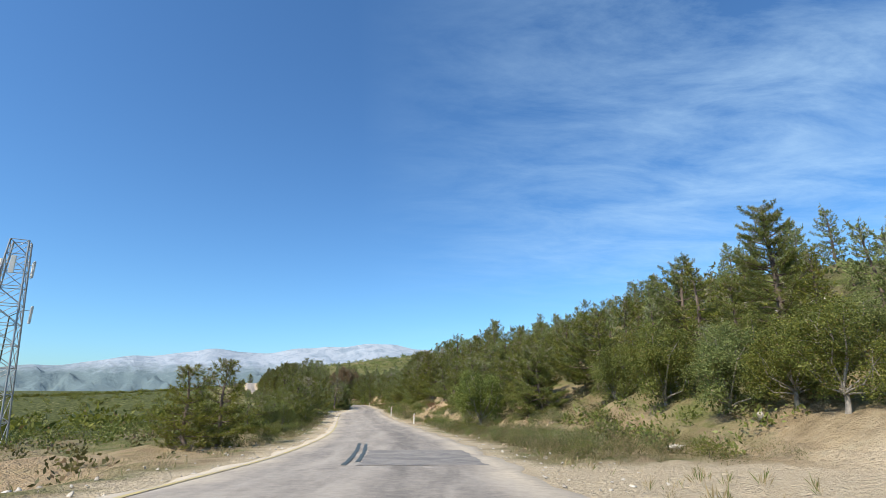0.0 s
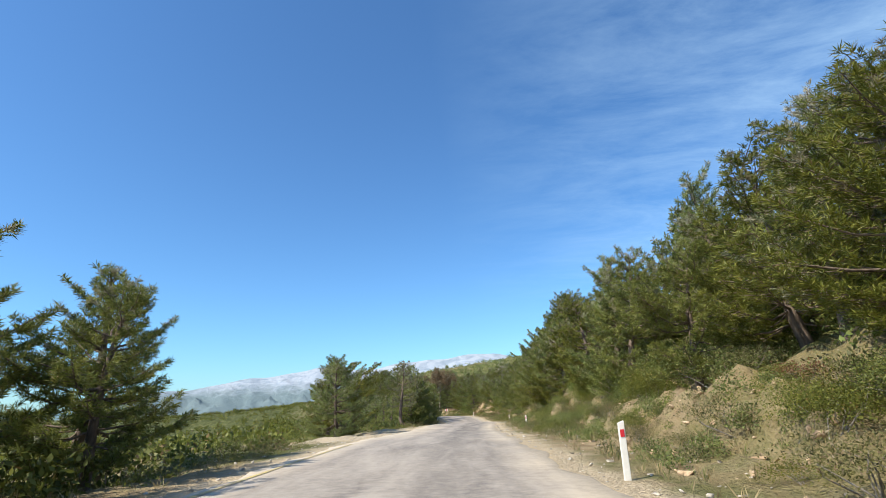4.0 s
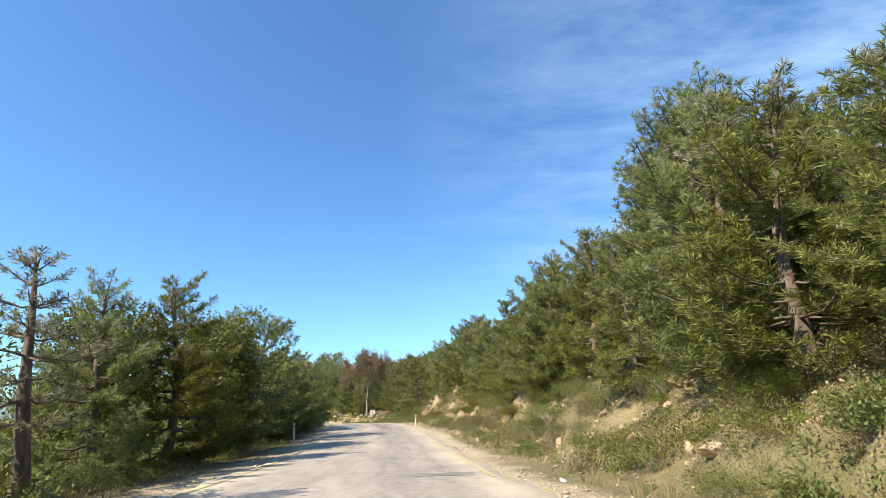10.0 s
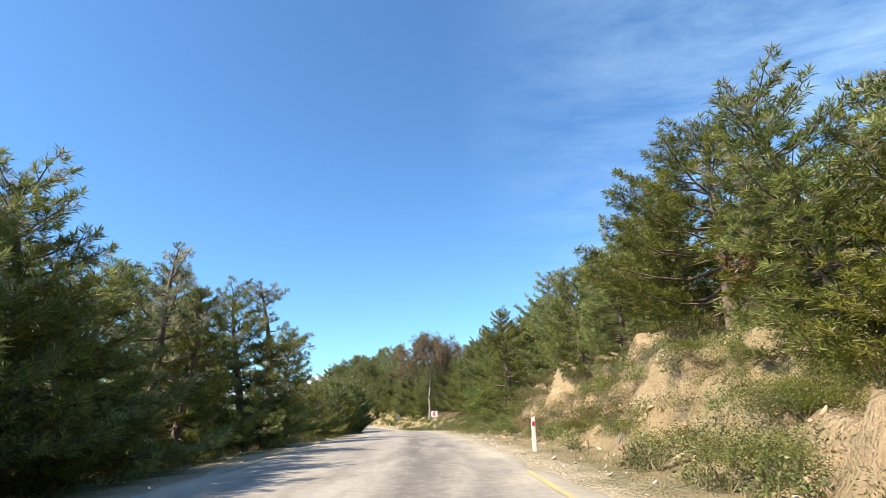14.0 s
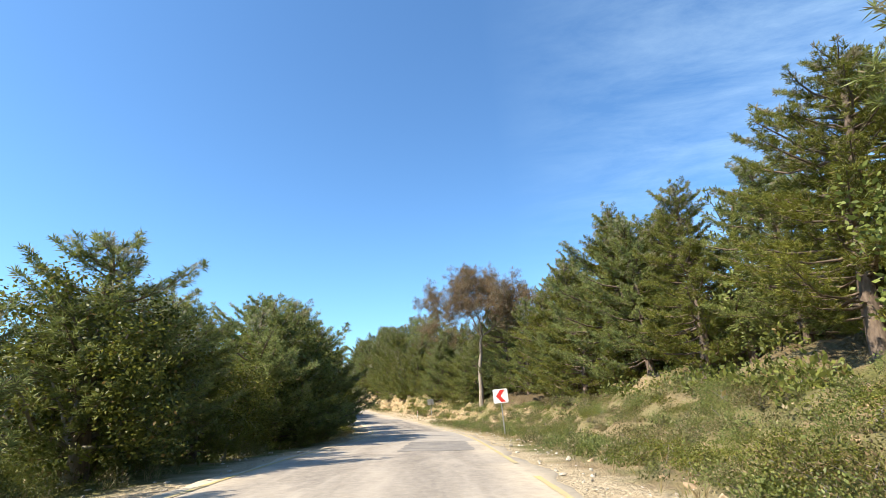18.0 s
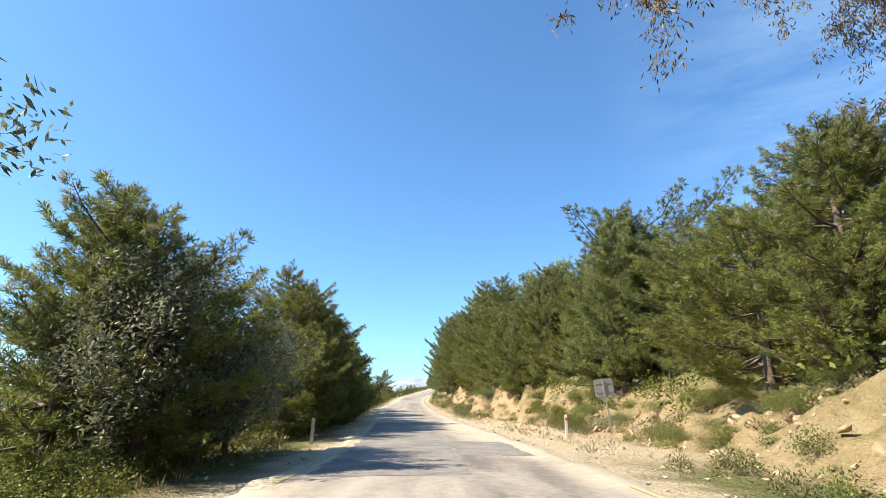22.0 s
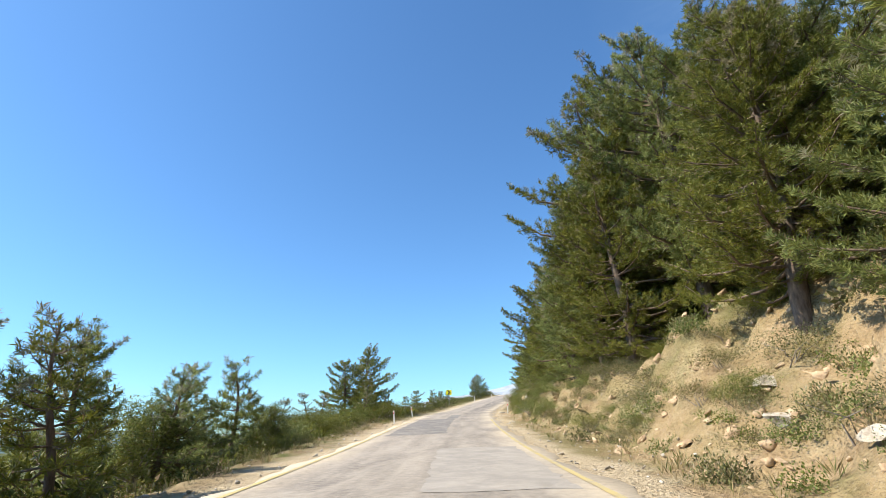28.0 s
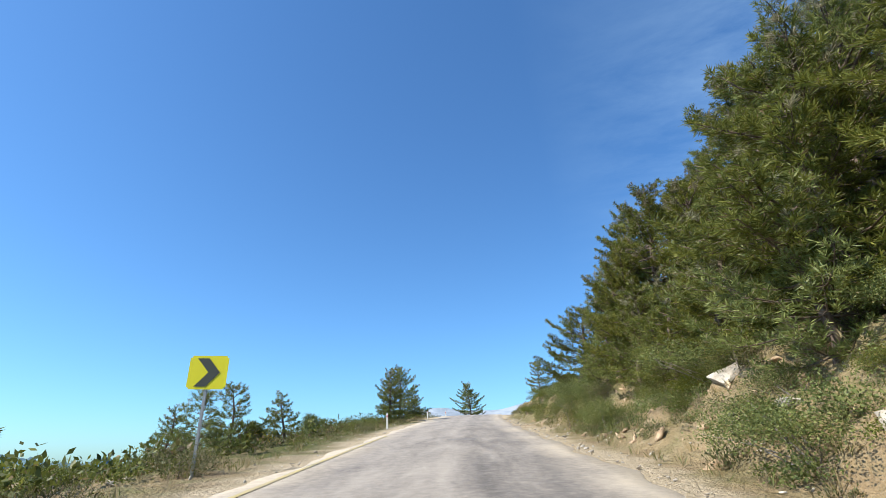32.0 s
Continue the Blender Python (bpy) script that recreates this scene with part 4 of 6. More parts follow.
# field and first bank: s, d, height
grow(GREY_PINES, [(74.1, -8, 5.6), (81.8, 11, 6.7), (83.1, 13, 7.2)])
grow(OAK_TREES, [(45.1, -7.4, 2.5), (45.5, 15, 3.3), (51.6, -6.8, 2.5)])
grow(BRIGHT, [(65.1, 10, 1.5)])
grow(PINES, [(45.7, 10.8, 4.4), (46.6, 12.1, 3.7), (48.6, 10.4, 4.4), (49, -7.4, 2.1), (50.2, -9.5, 2.3), (50.5, 11.1, 3.9), (54.3, 10.6, 5.1), (54.8,
     12, 5.3), (55.3, -7.8, 2.9), (57.5, 11.4, 4.1), (59.2, -7.8, 4.6), (59.3, 9.7, 5), (61.1, 11.8, 4.9), (65.5, 11.9, 3), (65.6, -7.4, 2.3), (69.8,
     -11.1, 3.2), (69.8, 11.9, 4.6), (70, -7.2, 4.3), (70.8, 9.6, 4.7), (74.3, -9.9, 4.7), (75.1, 12.2, 5.7), (76.3, -8, 5.6), (77, 9.5, 5.6), (80.3,
     -11.1, 6.2), (80.3, 11.8, 6.3), (81.7, -7.4, 5), (85, 12, 6.6), (85.2, -10.2, 6.7), (87.1, 9.5, 5.5)])
grow(PINES, [(89.7, 12.4, 5.4)])
# pull-off: s, d, height
grow(GREY_PINES, [(106.8, 12.5, 8.2), (117.5, 9.5, 5.7)])
grow(BRIGHT, [(108.7, 10.5, 3.1), (110.5, 10.5, 3.5)])
grow(PINES, [(93.3, 14, 8.1), (93.9, 9.7, 7.1), (97.1, 12, 5.1), (97.4, 9.8, 7.6), (101.5, 11.9, 6.7), (102.2, 9.4, 6.1), (110.4, 12, 6.3), (114.6,
     9.6, 6.8), (115, 11.9, 5.2), (120.4, 12.3, 6.7), (121.2, 9.4, 7), (124.7, 9.6, 6.9), (126.1, 12, 10.7), (126.7, 12, 11), (126.7, 15.6, 9.5),
     (127.3, 12, 11), (129.7, 14.8, 9.7), (130.4, 9.5, 7.3), (130.4, 11.2, 7.8)])
# slope after the pull-off: s, d, height
grow(GREY_PINES, [(158.2, 10, 7.2), (175.7, 14, 8.2)])
grow(BRIGHT, [(147.4, 10.5, 3.2), (167.5, 10.5, 3.6), (174.3, 10, 3.1)])
grow(PINES, [(135.8, 11.3, 8.1), (136.9, 14.7, 10.4), (137.5, 9.2, 7), (140.3, 12.1, 8.3), (141.4, 15.5, 11.3), (142.4, 9.1, 6.4), (146.2, 12, 8.8),
     (147.6, 9, 6.2), (147.7, 12, 7.4), (151, 15.5, 10.1), (151.2, 9.2, 5), (152.5, 12.3, 6.6), (157.1, 12.3, 5.8), (159.8, 12, 9.2), (160.2, 12,
     10.1), (161.5, 9, 5.4), (164.9, 12.3, 6), (171.2, 11, 6.9)])
grow(PINES, [(172.2, 9.6, 5.6), (176.8, 12.3, 6.5), (179, -10, 6.8)])
# stretch of low bank: s, d, height
grow(GREY_PINES, [(201.6, 12.5, 6.9), (210.8, 15, 7.2)])
grow(RUSTY, [(192.1, 10.5, 1.4)])
grow(PINES, [(180, 11.9, 3.4), (180.1, 9.8, 3.1), (183.6, 9.7, 4.5), (185.6, 12, 6.6), (186, -9.4, 5.3), (186.1, -7.6, 4.2), (188.8, 9.7, 4), (190.6,
     -9.8, 5.4), (190.8, -7.7, 5.7), (194.2, -7.3, 5.6), (195.9, 10.6, 7.4), (198.4, -12, 7.6), (199.8, 11.3, 5.9), (200, -7.9, 6.1), (201.9, 9.7,
     5.8), (203.1, -10, 8.6), (204.5, 12.4, 6), (206, -7.4, 7.6), (207.3, -10.7, 6.9), (207.7, 9.7, 6.3), (210.8, 12.2, 6.2), (212.7, 10.1, 4.7),
     (216.1, 10.6, 7.3), (221.9, 12.2, 7.3), (222, 10.4, 5.1)])
# high cut: s, d, height
grow(BRIGHT, [(230.9, 7.8, 4.6)])
grow(PINES, [(225, 10.6, 7), (227.3, 12, 8.6), (230.8, 14, 9.1), (232.6, 11.6, 7.2), (232.7, 11, 7.7), (232.7, 16.2, 9.5), (240.3, 14, 9.6), (240.5,
     16.4, 9.4), (246.2, 16.1, 9), (250.5, 14, 9.7), (256, 16.4, 10), (256.1, 14, 10.3), (258.3, 14, 12), (259.5, 16.4, 11), (259.6, 14, 12.2)])
grow(PINES, [(264.8, 16.5, 11.7), (268.9, 14, 10.3)])
# chevron bend: s, d, height
grow(PINES, [(270.1, 14, 12.2), (270.3, 16, 11.7), (273.6, 14.5, 11.5), (281.8, 14, 10.5), (288.6, 14, 12.8), (292.3, 15.8, 11.3), (299.4, 16.6, 9.6),
     (299.8, 11.9, 7.3), (302, 15.3, 7.5), (308.5, 14.6, 8.7), (311.8, 12, 10.2), (312.4, 12, 11.1), (313.6, 14, 11.6)])
# gum tree bend: s, d, height
grow(UMBRELLA, [(315.3, 14.5, 10.2)])
grow(OLIVES, [(356.9, -9, 4.6)])
grow(PINES, [(319, 15.6, 10), (319.6, 12.5, 9.5), (322, 16.9, 11.1), (326.4, 12, 9.1), (328.9, 12, 9), (329.9, 14, 10.1), (329.9, 14, 10.2), (330.6,
     11.1, 8.6), (331.6, 10.6, 6.9), (331.9, -8.6, 8.6), (333.4, 14.7, 9.4), (334.6, 10.5, 7.2), (336.7, -7.4, 8.7), (337.4, 16, 9.6), (337.5, 10.6,
     7.8), (337.9, -10.3, 6.1), (339.9, -8, 7.7), (340.9, 10.1, 6.8), (341.1, 16.5, 10.5), (341.5, -10.9, 6.5), (342.6, 11, 9.9), (345.5, 9.5, 7.9),
     (345.6, 11.1, 10.8), (346.5, -7.5, 7.5)])
grow(PINES, [(347.9, 16.6, 10.7), (349.1, -11.3, 6.5), (349.5, 11.3, 9.8), (352.3, 9.9, 7.2), (352.9, 15, 10.4), (353.4, -7.9, 7.1), (354.7, 11.5,
     12), (355.4, 14.6, 11), (356.9, 9.2, 8), (359.7, -10.8, 7)])
# sandy lay-by: s, d, height
grow(OAK_TREES, [(403.3, 10.2, 4)])
grow(PINES, [(360, 11.2, 10.6), (361.9, 9.2, 6.9), (362.2, -7.4, 5.1), (362.6, 14.8, 11.3), (363.4, -10.1, 6.1), (365, 10.6, 13.3), (366.2, 14.1,
     13.6), (367.8, -7.4, 4.9), (368, 9.1, 10.3), (369.4, 14.8, 12.9), (372.2, 10.6, 9.7), (372.3, -9.7, 6.6), (372.9, -7.1, 3.9), (374.1, 9.2, 5.6),
     (374.8, -10.8, 7.1), (375.5, 15.5, 14.8), (375.7, 11.1, 5.2), (379, 9.4, 8.8), (379.7, 10.6, 9.2), (382.3, 12.5, 10.8), (385.5, 9.2, 11.4),
     (386.4, 16.1, 13.2), (387.1, 10.5, 12.8), (389.5, 11.8, 13.5), (389.8, 9.7, 11.4), (390.7, 16.1, 16.7), (394.1, 16.5, 17.3)])
grow(PINES, [(396.2, 11.8, 9), (396.5, 9.4, 5.8), (398, 15.2, 11.8), (400.8, 9.1, 8.6), (401.7, 10.6, 8.6), (404.5, 14.2, 10.2), (404.6, 11.7, 11.2)])
# pine wall: s, d, height
grow(OAK_TREES, [(448.4, 8.6, 3.7)])
grow(PINES, [(409.2, 14.5, 14.1), (411, 12.2, 16), (412.8, 9.1, 10.5), (413, 15.6, 14.4), (415.5, 11.5, 16.2), (417, 8.9, 9.1), (419.3, 15.1, 15.2),
     (420.4, 10.6, 14.2), (422.4, 15.7, 17), (422.9, 8.6, 8.1), (427.2, 11.7, 11.1), (428.4, 8.7, 7.2), (429.6, 15.1, 13.2), (430.5, 11.3, 8.4),
     (431.6, 8.6, 6.8), (433.6, 16.5, 11.1), (436.4, 14.6, 11.7)])
grow(PINES, [(436.5, 12.2, 11.6), (437, 9.1, 7.3), (441.3, 11.9, 8.2), (444.1, 15.7, 9.3), (445.6, 10.6, 12.1), (446.1, 15.1, 11.1)])
# climb: s, d, height
grow(OAK_TREES, [(455.1, 8.4, 4)])
grow(PINES, [(451.6, 12.4, 9.4), (452.1, 15.7, 12), (456.4, 11.6, 10.4), (458.1, 16.5, 10.5), (459.3, 8.3, 4.7), (461.6, 15.9, 10.4), (461.9, 10.6,
     9), (464.7, 10.6, 10.3), (465.6, 8.3, 5), (466.6, 16.7, 11.5), (469.4, 8.8, 7), (470.7, 10.8, 8.1), (472.8, 16.3, 10.8), (474.8, 8.6, 7.5),
     (476.7, 11.7, 10.3), (477.1, 15.2, 9.5), (480.1, 8.6, 6.3), (480.3, 11.8, 10.5), (480.4, 16, 11.8)])
grow(PINES, [(485.6, 12.2, 8.9), (487.3, 15.5, 11.2), (488.1, 8.6, 6.6), (490.1, 12, 9.3), (490.5, 15.6, 10.6), (493.3, 9.2, 6.5)])
# last bend: s, d, height
grow(PINES, [(496.4, 16.6, 10.9), (496.8, 10.7, 6.9), (498.3, 8.4, 5.7)])
# below the road, along the left verge: s, d, height
grow(PINES, [(112.5, -9.5, 6.8), (118.2, -11, 6.8), (137, -6.8, 4.4), (143, -7.2, 7), (160.3, -7.4, 5.8), (164.8, -7, 6.8), (171.3, -6.8, 6.9),
     (178.2, -7.2, 8), (181.5, -6.9, 5.3), (184, -6.4, 3.8), (187.9, -7, 5.8), (189, -6.7, 6.1), (191.4, -6.8, 6.5), (193.4, -6.3, 4.3), (198, -6.4,
     5.7), (205.1, -6.2, 3.4), (213.7, -6.9, 7), (227.3, -7.4, 4.7), (229.3, -7.2, 3.8), (241.6, -7.2, 5.1), (244.3, -7, 5.1), (250.5, -7.2, 6.9),
     (252.1, -6.7, 7.6), (252.3, -7.6, 5.6), (254.6, -6.9, 8.1), (257, -6.8, 7.4)])
grow(PINES, [(259.1, -7, 7.8), (259.8, -6.6, 7.3), (261.6, -6.8, 7), (265.9, -7, 6.8), (268.6, -7.4, 7.1), (271.1, -6.9, 5.6), (278.6, -7, 6.7), (280,
     -7, 6.7), (306.3, -6.7, 5.4), (311, -7.4, 7.6), (313.5, -7, 8.4), (317, -6.8, 8.1), (320, -6.7, 8), (320.3, -6.6, 7.8), (322.5, -6.6, 6.6),
     (324.7, -6.9, 6.4), (324.9, -8.3, 8.6), (328.9, -6.9, 7.3), (333.8, -6.5, 7.6), (335.4, -6.7, 7.8), (336.8, -6.6, 7.7), (344.4, -6.6, 6.6),
     (352.4, -6.4, 5), (389, -8, 4.4), (405.8, -11, 6.1), (409.8, -9.6, 4.1)])
grow(PINES, [(412.3, -9, 4.4), (444.1, -9.6, 4.8), (448.6, -8.6, 3.3),
     (454.3, -7.4, 2.2), (462.6, -7.6, 3), (471.1, -7.4, 3), (485.4, -9, 2.8), (490.7, -8.6, 2.5), (513.2, -6.8, 4.8), (519.8, -6.8, 5.7), (529.9,
     -6.6, 2.7), (581.7, -6.6, 10.3)])
grow(THIN_PINES, [(117.5, -11.5, 6.7), (133.5, -7.4, 8.2), (151.4, -6.6, 6.7), (157.2, -7, 5.9), (196.9, -7, 6.8), (211.4, -7, 9.1), (399.2, -8.6,
     4.2)])
grow(OAK_TREES, [(138.7, -7, 3.5), (147.7, -8, 5.8), (148.9, -7.1, 4.1), (152.2, -7.4, 6.6), (163.5, -9, 7.2), (170.5, -7.3, 7.5),
     (170.7, -7.3, 7.6), (183.8, -7, 4.1), (238.6, -7.3, 5.5), (247, -7, 4.7), (248.8, -6.9, 2.7), (253, -7.2, 7.5), (281.8, -7.2, 7), (328.7, -7.8,
     7), (345.9, -6.9, 2.6), (354.8, -7, 4.8), (393.7, -8, 3.8), (403.5, -7.6, 2.8), (415.3, -8.4, 2.8), (442.8, -7.6, 2.2), (453.1, -8.6, 1.9),
     (487.2, -8.6, 1.4), (493.4, -8, 1.6)])
grow(OLIVES, [(240, -7.6, 5.6), (285.3, -7.3, 7.4), (293.8, -7.2, 5.8), (296, -7.6, 6.8), (297.9, -7.2, 6.3), (299.8, -6.8, 3), (382.7, -8.4, 5.5)])
grow(UMBRELLA, [(132, -13.3, 8.2)])
grow(PINES, [(26.2, 22, 8.7), (37.7, 24, 7.7)])
grow(OAK_TREES, [(66.2, 17, 5.2), (52.7, 18, 4.5), (36.5, 16, 3.7), (32, 16.5, 4.2), (28.5, 17, 3.8), (25.5, 18, 3.4), (21, 19, 3.5), (21.2, 17, 3.9),
     (19.7, 20, 3.4), (82.5, 16, 4.6)])
# pines that stand out against the sky: s, d, height
grow(PINES, [(48.6, 9.5, 5.7), (64.1, 9.5, 3.6), (74.8, 9.5, 7.1), (113.5, 9.5, 6.8), (122.1, 9.5, 8.5), (123.6, 11.5, 9.5), (126.3, 11.5, 11), (141.2, -7, 7.2),
     (146.9, -7, 5.6), (154.8, 9.5, 6.9), (156.8, 9.5, 8.2), (162.8, 13.5, 10.6), (166, 9.5, 6.4), (166, 16, 10.8), (172.2, 9.5,
     7.3), (175.2, 11.5, 7.5), (177, 9.5, 5.7), (184.5, 9.5, 6.3)])
grow(PINES, [(185.5, 11.5, 7), (190, 16, 6.8), (190.9, 9.5, 6.6), (220.9, -7, 4.6), (225.8, -7, 4.5), (233.3, -7, 4.7), (238.8, -7,
     6), (243.3, -8.5, 6.4), (259, -10.5, 9.7), (264.4, 13, 8.6), (268.1, 13.5, 11.3), (271.9, 13, 9.5), (272.1, -10.5, 11.7),
     (277.8, -7, 5.7), (293.5, -8.5, 7.4), (294.3, -7, 6.3), (297, 13.5, 8.4), (298.5, -10.5, 9), (308.5, -8.5, 6.3), (310.8, -7, 8.5), (317, -8.5, 10.8), (325.7, 11.5, 9.7), (328.7, 13.5, 10.2), (377.7, -7, 5.4)])
grow(PINES, [(381.5, -8.5, 6.2), (399.5, -7, 3.9), (403.8, -7, 3.3), (439.8, -8.5, 3.5), (456.8, -7, 2.1), (481.9,
     -8.5, 2.5), (483.7, -10.5, 2.3)])
# the pine wall beside the climb: s, d, height
grow(PINES, [(219.6, 8, 8.8), (355.8, 14, 14.8), (360.5, 12, 15.4), (370.7, 8, 14.7), (384.4, 8, 11.6), (387.7, 9, 13.5), (389, 8, 12.6), (391.2, 9,
     15), (419, 10.2, 14.5), (489.4, 10.2, 9.4), (502.2, 14, 12.2), (531.7, 9, 3.9)])
grow(THIN_PINES, [(424, -11, 3.4), (429, -10.6, 3.2), (434, -11.2, 3.8)])
grow(PINES, [(449, -11.2, 9.3), (446.5, -12.5, 7.5)])
grow(PINES, [(471, 8.4, 3.6), (474.5, 7.8, 3.9), (478, 8.2, 4.4), (482, 7.8, 4.2), (486.5, 8.0, 4.4), (491, 7.8, 4.0), (447, 8.4, 4.2), (452.5, 8.2, 4.4), (436, 8.6, 4.5)])
# the slope behind, grown over with low pines
_r = np.random.RandomState(5)
SLOPE = np.vstack([np.stack([_r.uniform(14, 150, 130), _r.uniform(20, 46, 130), _r.uniform(3.2, 5.6, 130)], 1), np.stack([_r.uniform(40, 420, 80), _r.uniform(34, 62, 80), _r.uniform(4.5, 8, 80)], 1)])
wood_of(SLOPE, 7)
# pines further back, as one wood for each stretch
WOOD = []
WOOD += [(15.1, 20.3, 7.5), (18.6, 27, 10.8), (23.7, 22, 5.2), (26.3, 30.2, 3.2), (28.7, 21.4, 5.8), (33, 26.1, 6.2), (34, 22.9, 6.8), (39.3, 20,
     6.2), (40.7, 21.9, 5.5), (42, 25.8, 4.7), (47.8, 30.3, 3.8), (49.2, 19.3, 5.1), (50.1, 15.8, 4.7), (53, 15.8, 4.6), (53.8, 22, 5.1), (55.9, 28.2,
     3), (57.6, 16.3, 4.6), (57.6, 21.9, 4.2), (62.3, 20.3, 5.1), (63.8, 15.5, 4.4), (65.3, 29.6, 5.7), (67.2, 15.5, 5), (69.9, 19.4, 5), (71.7, 15.2,
     3.7), (72.8, 22.8, 5.7), (73.5, 26.3, 6.3)]
WOOD += [(77.2, 14.7, 6), (78.6, 19, 5.7), (81.2, 16.9, 7.2), (82.2, 29, 6.1), (86.1, 21.9, 7.4), (88.1, 15.3, 7.2), (88.8, 27.9, 6), (89.1, 19.9,
     7.7), (95.5, 14.2, 6.8), (95.7, 28.5, 6.3), (95.8, 23, 8.3)]
wood_of(WOOD, 0)
WOOD = []
WOOD += [(100.2, 19.7, 8.5), (101.2, 16.3, 8.6), (104.6, 27.1, 10), (106.1, 22.9, 7.9), (107.5, 16.6, 7.3), (109, 20, 9.7), (112.9, 15.7, 6.4),
     (113.1, 28, 11.2), (114.1, 19.1, 9.3), (115.9, 15.1, 6.3), (119.9, 29.2, 9.9), (121.9, 15.6, 6.3), (122, 22.8, 9.5), (125.1, 20.7, 8.8), (127.4,
     27.3, 9.4), (129.2, 21, 9.2), (135, 20.8, 8.5), (135.8, 28.5, 9.5), (139.9, 19.8, 9.1), (145.5, 26.7, 10.9), (146.6, 16.2, 7.9)]
WOOD += [(148.1, 22.3, 9), (151.2, 26.6, 9.9), (151.7, 19.1, 10), (154.8, 14.8, 6.2), (157.1, 21, 11.2), (160.3, 16, 7.4), (160.6, 28, 9.8), (162.3,
     20.7, 9), (165.7, 14.5, 7.3), (167.5, 16.1, 7), (168.8, 29.7, 10.7), (169.1, 20.6, 10.3), (170, 14, 8.1), (171.1, 19.5, 8.7), (174.2, 16.5, 7.8),
     (176.6, 30.4, 9.6), (177.7, 20.7, 9), (178.4, 16.9, 6.9), (179.3, -14.2, 6.4), (184, 19.7, 8), (184.4, 29.9, 10.5)]
WOOD += [(184.7, -23.5, 6.4), (184.9, 15.4, 4.1), (186.1, -16.4, 6), (187.4, 15.9, 3.9), (190, 20.6, 4.7), (190.7, 16, 6.7), (191.3, -15.7, 6.9),
     (192, 21.9, 3.9), (192.1, 25.8, 7.2), (193.3, 15.3, 5.8), (194.9, -18.4, 6.7), (197.4, 14.2, 2.6), (198.5, 20, 7.5)]
wood_of(WOOD, 1)
WOOD = []
WOOD += [(202.4, 25.6, 6.1), (202.9, -18.2, 6.1), (204, 16.1, 4.2), (204.7, 19.4, 4.8), (205, -15.4, 6.3), (206.5, 14.9, 5.9), (207.8, 25.7, 6.5),
     (208.8, 21.6, 4.7), (210.1, -14.9, 6.4), (211.4, -23.9, 7.9), (213.4, 16.3, 6.7), (215, -18, 6.7), (215, 20.5, 4.6), (215.8, -13.3, 6.1), (216,
     15.1, 7.6), (217.3, 30.4, 7.1), (218.7, 21.6, 5.2), (221.4, -13.6, 6.5), (222.1, 16.1, 8.4), (225.1, 25.8, 8.4), (225.3, -22.3, 6), (225.3, 19.7,
     9.2), (227.7, 16, 8.6), (230, -16.4, 5.9), (231.3, 19.9, 10.9), (231.8, -21.1, 6.9), (233.2, 21.4, 10.3), (234.7, 25.7, 11.2), (234.9, 16.5,
     8.2), (235.4, -14.9, 6.1)]
WOOD += [(239.2, -13.8, 6.5), (240.5, 28.9, 10.7), (242, -19.6, 7.7), (242.1, 19.9, 10), (245.4, 22.2, 11.3), (246.9, -15.6, 6), (248.8, -23.8, 7),
     (249.4, 15.8, 8.1), (250, 22.4, 10.4), (250.3, 29.1, 9.8), (253.9, -16.4, 6.3), (254.5, 21.9, 10.5), (255.5, 25.6, 11.6), (257, -13.4, 6.2),
     (257.6, -21.4, 7.3), (262.5, 19.3, 10.8), (264, -19.6, 6.5), (264.2, 27.7, 9), (266.8, -14.2, 7.1), (267.9, 22.8, 10.5), (269.4, -12.8, 6.7),
     (271, 22.6, 10.3), (272.8, 28.7, 10.3), (274.5, -19.9, 7.2), (275.1, -12.9, 5.7), (275.7, 20.1, 9.9), (279.2, 30.1, 11.3), (280, 20.8, 11.4),
     (281.4, -20.3, 7.1), (283.6, -14.6, 6.8)]
WOOD += [(286.4, 19.3, 10.5), (288.4, -21.4, 7), (289.3, 29.3, 10.8), (290.1, -15.3, 6.6), (293.3, 21.6, 9.9), (295.7, -23.6, 7.1), (295.7, -16.4,
     6.8), (296.4, 19.9, 10.8), (296.5, 26.9, 11.2)]
wood_of(WOOD, 2)
WOOD = []
WOOD += [(300.7, -13.4, 5.8), (301.3, 21.6, 9.8), (303.5, 26.3, 10.3), (306.1, -23.7, 6.6), (307.9, -13, 5.8), (308.9, 22.5, 10.1), (311.3, -12.7,
     7.1), (311.6, 22.4, 6.8), (313.1, 25.8, 7.9), (315.2, -18.7, 7.2), (318.6, 22.3, 10), (319.1, -18.5, 7.5), (320.5, -15.6, 6), (321.5, 26.2,
     10.5), (321.6, 20, 11.7), (326.7, -22.9, 6.3), (326.9, -16.1, 6.2), (326.9, 16.5, 8.5), (328, 29.9, 11), (329.7, 20.6, 9.3), (331.6, -13, 6.6),
     (333.4, 22.7, 9.7), (336.2, 30.3, 10.6), (336.9, -15.2, 6.5), (338.6, -18.3, 7), (340.5, 21.5, 11), (341.8, -16.5, 6), (343.1, 20.6, 10), (343.4,
     -19, 7), (346.1, 29, 9.6)]
